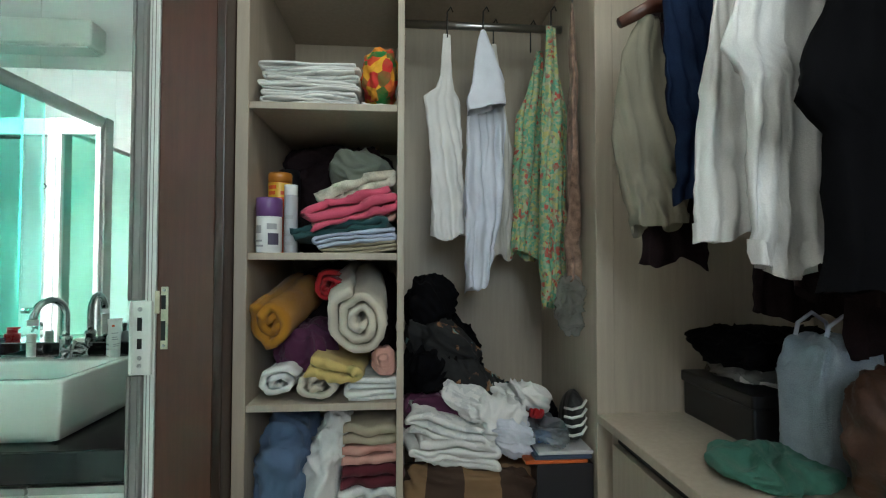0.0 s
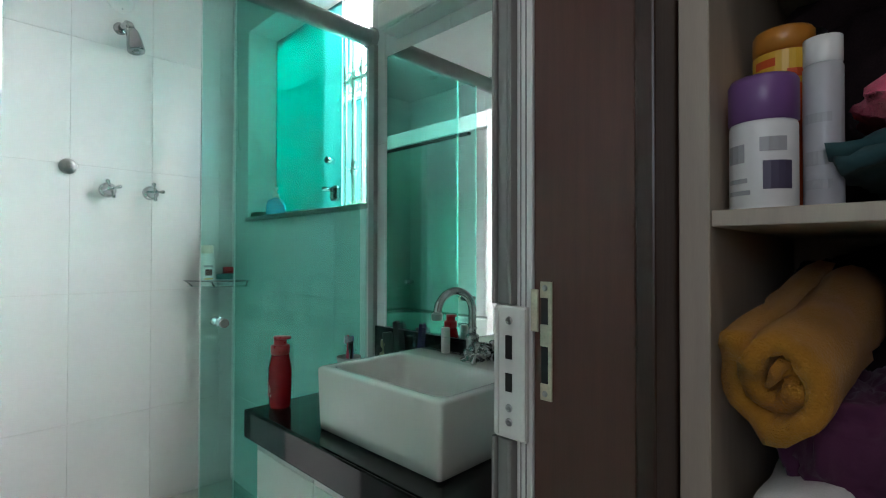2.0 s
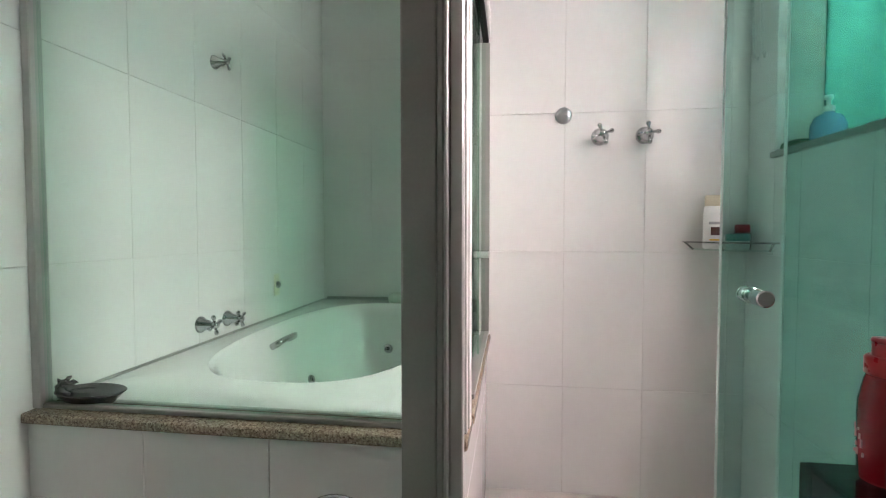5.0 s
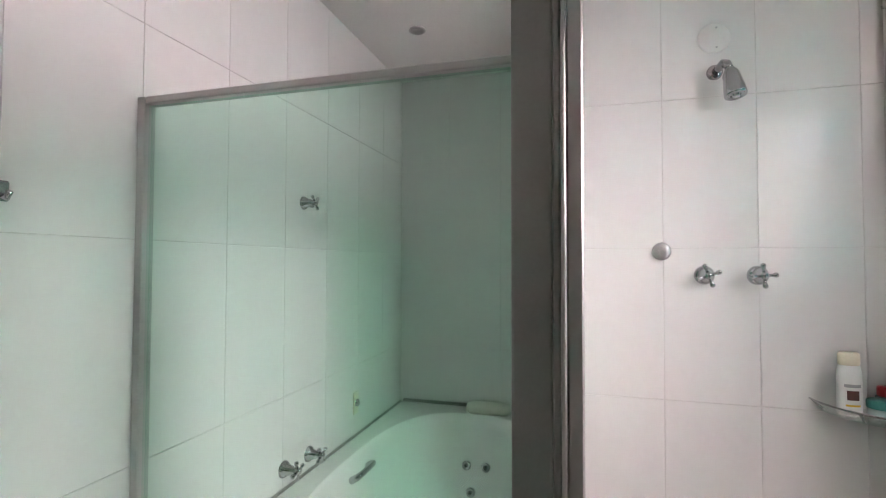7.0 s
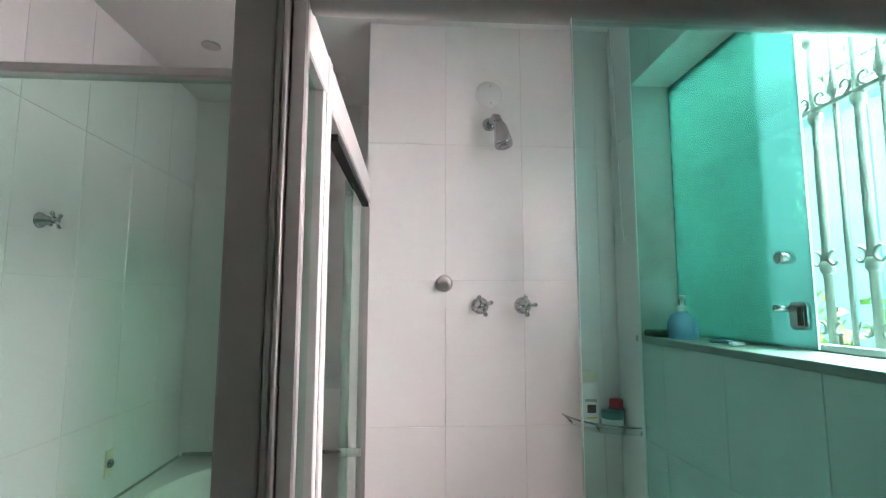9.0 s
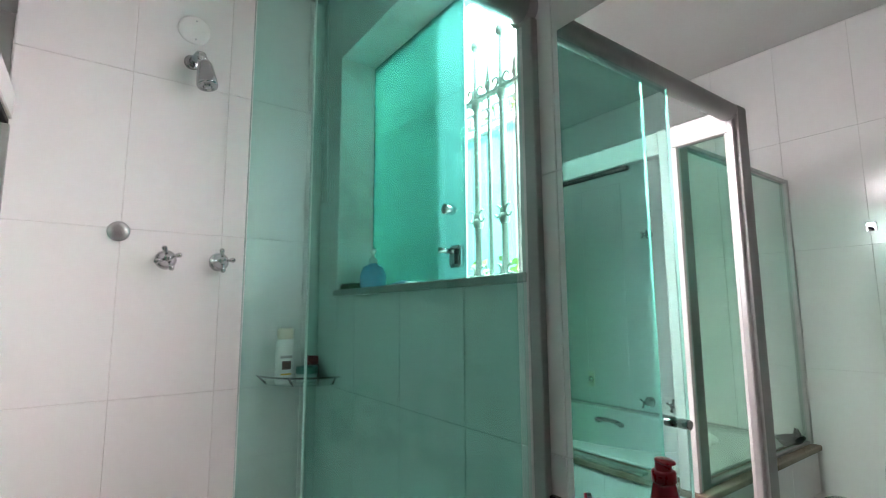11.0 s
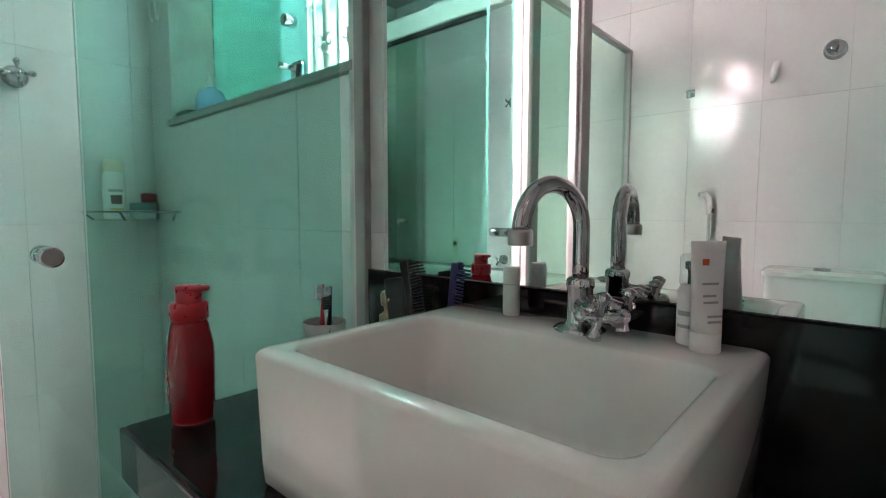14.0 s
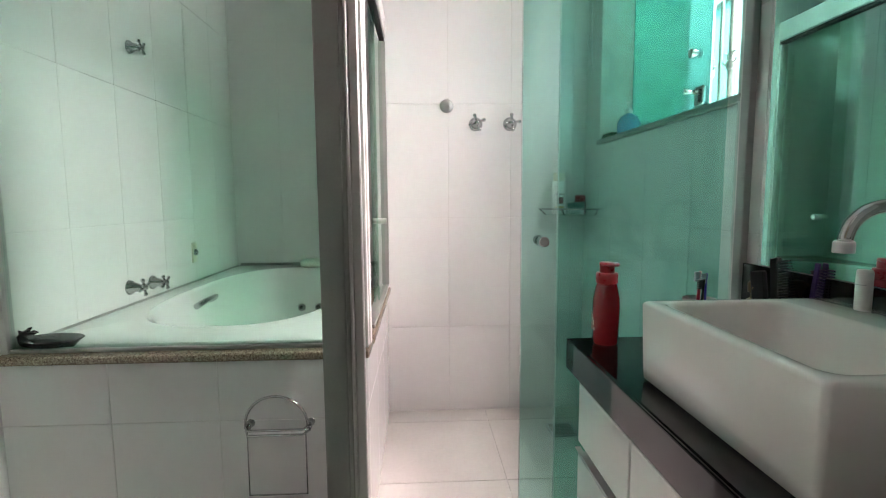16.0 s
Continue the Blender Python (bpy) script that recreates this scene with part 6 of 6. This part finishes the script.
# ---- fourth shelf ----
z = 0.4205
cloth("crumpled_cloth", lump((2.505, -0.30, z), (0.14, 0.30, 0.37), 14, 0.016, 13, 0.7), F_BLUE, "bundled denim blue clothes", "cloth")
cloth("crumpled_cloth", lump((2.605, -0.34, z), (0.11, 0.24, 0.37), 15, 0.016, 14, 0.8, tilt=(14, 0)), F_WHITE, "bundled pale grey shirt", "cloth")
zz = z
for k, (mt, hh, lb) in enumerate(((F_OLIVE, 0.07, "folded beige cloth"), (F_PALEPINK, 0.065, "folded salmon pink cloth"), (F_STRIPE, 0.05, "folded cream cloth"), (F_MAROON, 0.06, "folded maroon cloth"), (F_PALEPINK, 0.055, "folded pale pink cloth"), (F_OLIVE, 0.05, "folded grey beige cloth"))):
    folded((2.72, -0.28, zz), (0.14, 0.32, hh), 2, mt, lb + " in a pile", 50 + k, 0.010, "folded pile", 0, 0)
    zz += hh

# ---- hanging bay ----
RZ = 1.9675
hung("tank_top", (2.945, -0.26, RZ), [(0.07, 0.012, 0.0), (0.20, 0.020, 0.0), (0.245, 0.030, -0.006), (0.275, 0.064, -0.018), (0.32, 0.060, -0.012), (0.50, 0.052, 0.0), (0.70, 0.060, 0.006)], 22, F_WHITE, "white sleeveless top on a hanger", 1.1, 0.022, 4, 0.013, group="hanging clothes")
hung("white_shirt", (3.055, -0.27, RZ), [(0.07, 0.010, 0.0), (0.20, 0.036, 0.004), (0.34, 0.066, 0.008), (0.50, 0.068, 0.004), (0.66, 0.060, -0.004), (0.74, 0.048, -0.012), (0.84, 0.036, -0.022)], 18, F_WHITE2, "bluish white shirt on a hanger", 2.3, 0.030, 4, 0.019, group="hanging clothes")
rows = []
for j in range(25):
    f = j / 24
    w, ring = 0.006 + 0.052 * min(1, f * 1.15) ** 0.8, []
    for i in range(40):
        q = 2 * math.pi * i / 40
        p = Vector((w * math.cos(q) + 0.014 * f, 0.018 * (0.4 + f) * math.sin(q) + 0.010 * f * math.sin(3 * q + 1) - 0.01 * f, -0.085 - 0.235 * f + 0.018 * f * math.cos(q)))
        p += crease(p, 4.4, 0.010 * f, 14)
        ring.append(p + Vector((3.045, -0.325, RZ)))
    rows.append(ring)
part("sleeve", skin(rows, cap1=False), F_WHITE2, bpy.data.objects["white_shirt"], "hanging short sleeve", True)
hung("sheer_top", (3.10, -0.20, RZ), [(0.07, 0.008, 0.0), (0.25, 0.04, 0.01), (0.45, 0.07, 0.02), (0.76, 0.072, 0.025)], 35, fabric("sheer_white_cloth", (0.55, 0.53, 0.50)), "thin off-white top on a hanger", 3.3, 0.02, 5, 0.010, group="hanging clothes")
hung("floral_dress", (3.222, -0.20, RZ), [(0.08, 0.012, 0.035), (0.22, 0.03, 0.02), (0.30, 0.055, 0.0), (0.5, 0.062, -0.006), (0.75, 0.066, -0.01)], 20, F_FLORAL, "green floral dress on a hanger, in shade", 4.1, 0.022, 5, 0.010, group="hanging clothes")
hung("floral_dress", (3.262, -0.29, RZ), [(0.05, 0.018, 0.0), (0.16, 0.022, 0.0), (0.24, 0.034, 0.006), (0.34, 0.050, 0.014), (0.42, 0.040, 0.008), (0.60, 0.042, 0.004), (0.80, 0.044, 0.002), (0.90, 0.034, 0.004)], 16, F_FLORAL, "green floral sleeveless dress on a hanger", 5.2, 0.026, 5, 0.014, group="hanging clothes")
hung("brown_dress", (3.295, -0.385, RZ), [(0.03, 0.014, 0.0), (0.14, 0.030, 0.0), (0.30, 0.044, 0.004), (0.83, 0.052, 0.006)], 68, F_BROWN, "brown lace dress in a plastic cover", 6.4, 0.016, 4, 0.008, group="hanging clothes")
cloth("plastic_cover", lump((3.278, -0.40, 0.995), (0.072, 0.09, 0.16), 16, 0.010, 30, 0.8, flat=False), M_BAG, "crinkled clear plastic cover below the dress", "bag")

# heap on the base of the bay
z = 0.5205
cloth("wool_blanket", lump((3.00, -0.37, z), (0.37, 0.19, 0.14), 21, 0.016, 10, 0.5), F_CHECK, "brown checked wool blanket, folded", "blanket")
HEAP = ((2.95, -0.12, 0.0, 0.26, 0.30, 0.50, F_BLACK, 0), (3.10, -0.14, 0.0, 0.40, 0.34, 0.22, F_BLACK, 0), (2.90, -0.18, 0.46, 0.16, 0.20, 0.17, F_BLACK, 14), (2.935, -0.22, 0.36, 0.24, 0.22, 0.13, F_MOTTLE, 34),
        (2.99, -0.25, 0.29, 0.25, 0.20, 0.11, F_MOTTLE, 38), (2.90, -0.25, 0.27, 0.17, 0.20, 0.16, F_BLACK, 10), (3.08, -0.25, 0.22, 0.22, 0.20, 0.10, F_MOTTLE, 30), (2.91, -0.28, 0.14, 0.20, 0.22, 0.17, F_PURPLE, 8),
        (3.03, -0.28, 0.15, 0.24, 0.20, 0.12, F_BLACK, 24), (3.17, -0.24, 0.17, 0.20, 0.22, 0.11, F_BLACK, 18), (3.25, -0.13, 0.0, 0.14, 0.20, 0.27, F_BLACK, 0))
for k, (x, y, dz, a, b_, c, mt, tl) in enumerate(HEAP):
    cloth("heaped_garment", lump((x, y, z + dz), (a, b_, c), 70 + k, 0.016, 14, 0.95, tilt=(tl, -8), flat=dz == 0), mt,
          "dark purple garment in the heap" if mt is F_PURPLE else "black printed garment in the heap" if mt is F_MOTTLE else "plain black garment in the heap", "garment", "clothes heap")
cloth("white_garment", lump((3.06, -0.365, z + 0.20), (0.20, 0.15, 0.105), 25, 0.018, 18, 0.9, tilt=(26, -20), flat=False), F_WHITE, "crumpled white underwear on the heap", "clothes")
cloth("white_garment", lump((3.155, -0.33, z + 0.245), (0.15, 0.13, 0.075), 26, 0.015, 20, 0.9, tilt=(10, -15), flat=False), F_WHITE, "crumpled white and grey clothes on the heap", "clothes")
cloth("white_garment", lump((2.985, -0.355, z + 0.245), (0.14, 0.13, 0.075), 46, 0.015, 20, 0.9, tilt=(16, -20), flat=False), F_STRIPE, "crumpled white clothes with pale print on the heap", "clothes")
cloth("white_garment", lump((3.11, -0.40, z + 0.165), (0.13, 0.12, 0.075), 47, 0.015, 20, 0.9, tilt=(30, -10), flat=False), F_WHITE2, "crumpled bluish white clothes on the heap", "clothes")
folded((2.935, -0.385, z + 0.138), (0.225, 0.16, 0.075), 4, F_WHITE, "folded white clothes stacked loosely", 61, 0.020, "", 6, 9)
folded((2.930, -0.380, z + 0.205), (0.20, 0.15, 0.055), 3, F_STRIPE, "folded white clothes with pale print", 62, 0.022, "", -5, 12)
cloth("red_pouch", lump((3.188, -0.36, z + 0.235), (0.048, 0.06, 0.04), 27, 0.005, 20, 0.6), F_RED, "small red cloth pouch on the heap", "pouch")
mag = thing("magazine", (3.25, -0.38, z), "dark box and glossy magazines in a loose pile", "magazines", "")
for k, (c, dx, t) in enumerate((((0.02, 0.02, 0.025), 0.0, 0.145), ((0.55, 0.12, 0.03), -0.030, 0.010), ((0.05, 0.07, 0.12), -0.006, 0.012), ((0.45, 0.45, 0.46), 0.004, 0.010))):
    z1 = z + (0.0, 0.1455, 0.156, 0.1685)[k]
    part("issue", bx(3.165 + dx, 3.318 + min(dx * 0.5, 0), -0.465, -0.30, z1, z1 + t, 0.002), plain("glossy_cover", c, 0.3), mag)
cloth("plastic_bag", lump((3.215, -0.405, z + 0.179), (0.115, 0.11, 0.07), 28, 0.012, 30, 0.8), M_BAG, "crinkled clear plastic bag with things in it", "bag")
cloth("blue_packet", lump((3.20, -0.40, z + 0.1795), (0.05, 0.05, 0.03), 48, 0.004, 30, 0.7), plain("blue_packet_print", (0.06, 0.16, 0.38), 0.4), "small blue and white packet in the bag", "packet")
xx = 3.292
shoe = thing("sneaker", (xx, -0.375, z + 0.179), "black shoe with white stripes, set on end", "shoe", "")
part("upper", lump((xx, -0.375, z + 0.179), (0.06, 0.11, 0.135), 29, 0.004, 12, 0.8), M_BLACKP, shoe, "", True)
for k in range(4):
    part("stripe", tube([(xx - 0.030, -0.40, z + 0.200 + 0.024 * k), (xx - 0.018, -0.428, z + 0.204 + 0.024 * k), (xx + 0.006, -0.435, z + 0.212 + 0.024 * k), (xx + 0.024, -0.42, z + 0.226 + 0.024 * k)], 0.004, 6), M_PVC, shoe, "white stripe", True)

# ---- hanging unit: clothes and bags ----
R2 = 1.9425
hung("khaki_trousers", (3.365, -0.74, R2), [(0.22, 0.022, -0.03), (0.30, 0.050, -0.045), (0.48, 0.088, -0.030), (0.60, 0.072, -0.015), (0.68, 0.058, -0.010)], 4, F_KHAKI, "khaki trousers folded over a wooden hanger", 7.7, 0.028, 4, 0.012, group="hanging trousers", hem=True)
part("hanger_bar", tube([(3.27, -0.745, 1.705), (3.34, -0.745, 1.745), (3.45, -0.745, 1.76), (3.55, -0.745, 1.75)], [0.012, 0.016, 0.016, 0.012], 10), M_WOOD, bpy.data.objects["khaki_trousers"], "dark wooden hanger bar", True)
hung("dark_trousers", (3.43, -0.685, R2), [(0.10, 0.05, 0.0), (0.4, 0.085, -0.01), (0.745, 0.08, -0.01)], 5, F_DARK, "dark trousers behind the khaki pair", 12.4, 0.02, 4, 0.012, group="hanging trousers")
hung("jeans", (3.44, -0.83, R2), [(0.05, 0.06, -0.01), (0.2, 0.095, -0.03), (0.4, 0.118, -0.004), (0.48, 0.108, 0.002), (0.62, 0.095, -0.012)], 3, F_DENIM, "dark blue jeans on a hanger", 8.9, 0.028, 6, 0.013, group="hanging trousers", hem=True)
hung("white_trousers", (3.44, -0.94, R2), [(0.05, 0.055, 0.01), (0.2, 0.075, 0.0), (0.45, 0.10, -0.02), (0.69, 0.112, -0.02)], 2, F_WHITE, "white trousers on a hanger", 9.4, 0.026, 5, 0.011, group="hanging trousers", hem=True)
hung("white_trousers", (3.42, -1.05, R2), [(0.05, 0.04, 0.0), (0.2, 0.060, -0.005), (0.42, 0.115, -0.020), (0.47, 0.098, 0.0), (0.6, 0.10, 0.0), (0.755, 0.095, 0.005)], 2, F_WHITE, "white jeans hung with the waistband down", 10.4, 0.028, 6, 0.012, group="hanging trousers", hem=True)
hung("dark_trousers", (3.54, -0.99, R2), [(0.10, 0.06, 0.0), (0.4, 0.11, 0.0), (0.80, 0.11, 0.0)], 5, F_DARK, "dark trousers hanging behind the white ones", 13.1, 0.02, 4, 0.012, group="hanging trousers")
hung("black_coat", (3.515, -1.17, R2), [(0.05, 0.10, 0.05), (0.2, 0.15, 0.0), (0.40, 0.178, 0.0), (0.545, 0.222, 0.0), (0.57, 0.19, 0.012), (0.78, 0.20, 0.012)], 2, F_BLACK, "black coat on a hanger", 11.4, 0.05, 5, 0.012, group="hanging trousers")
# two made-up dark garments stand in for the shade on the unit's back
hung("dark_trousers", (3.70, -0.72, R2), [(0.10, 0.08, 0.0), (0.4, 0.12, 0.0), (0.86, 0.12, 0.0)], 5, F_DARK, "dark cloth added behind the rod, standing in for shade", 14.3, 0.03, 4, 0.014, group="hanging trousers")
hung("dark_trousers", (3.74, -0.90, R2), [(0.10, 0.08, 0.0), (0.4, 0.13, 0.0), (0.92, 0.12, 0.0)], 5, F_DARK, "dark cloth added behind the rod, standing in for shade", 15.7, 0.03, 4, 0.014, group="hanging trousers")
z = CT + 0.0005
bagb = thing("black_case", (3.66, -0.66, CT), "black storage box with things heaped on it", "box")
part("box", bx(3.56, 3.92, -0.74, -0.48, z, z + 0.085, 0.006, 2), M_BLACKP, bagb)
part("lid", bx(3.554, 3.926, -0.746, -0.476, z + 0.0855, z + 0.1145, 0.006, 2), M_BLACKP, bagb)
cloth("fur_scarf", lump((3.68, -0.62, z + 0.16), (0.34, 0.24, 0.085), 31, 0.014, 20, 0.7), F_BLACK, "black fur scarf on the box", "scarf")
cloth("wrapped_clothes", lump((3.69, -0.62, z + 0.115), (0.24, 0.24, 0.06), 32, 0.012, 18, 0.7), M_BAG, "clothes wrapped in clear plastic", "bag")
cloth("white_package", lump((3.68, -0.64, z + 0.117), (0.17, 0.16, 0.03), 33, 0.006, 18, 0.6), F_WHITE, "white folded cloth in the wrapping", "cloth")
bag = thing("shopping_bag", (3.63, -0.85, CT), "pale blue shopping bag standing upright", "bag")
part("body", lump((3.63, -0.85, z), (0.14, 0.12, 0.26), 34, 0.008, 16, 0.4), fabric("pale_blue_plastic", (0.30, 0.36, 0.42), 0.22, 12, 0.3, 0.5), bag, "", True)
for yy in (-0.885, -0.815):
    part("handle", tube([(3.59, yy, z + 0.235), (3.60, yy, z + 0.28), (3.63, yy, z + 0.30), (3.66, yy, z + 0.28), (3.67, yy, z + 0.235)], 0.004, 8), F_SKY, bag, "", True)
cloth("green_bag", lump((3.50, -0.875, z), (0.20, 0.15, 0.045), 35, 0.012, 18, 0.7), fabric("green_mesh", (0.05, 0.15, 0.11), 0.2, 20, 0.4, 0.6), "crumpled green bag lying flat", "bag")
cloth("brown_bag", lump((3.63, -1.02, z), (0.20, 0.14, 0.225), 36, 0.012, 12, 0.6), surf("brown_leather", (0.075, 0.035, 0.022), 0.45, var=0.2, scale=14, fine=160, bump=0.2), "brown leather handbag on the chest", "bag")

# ---- tiles of walls and floor ----
for job in TILE_JOBS:
    lay_tiles(*job)
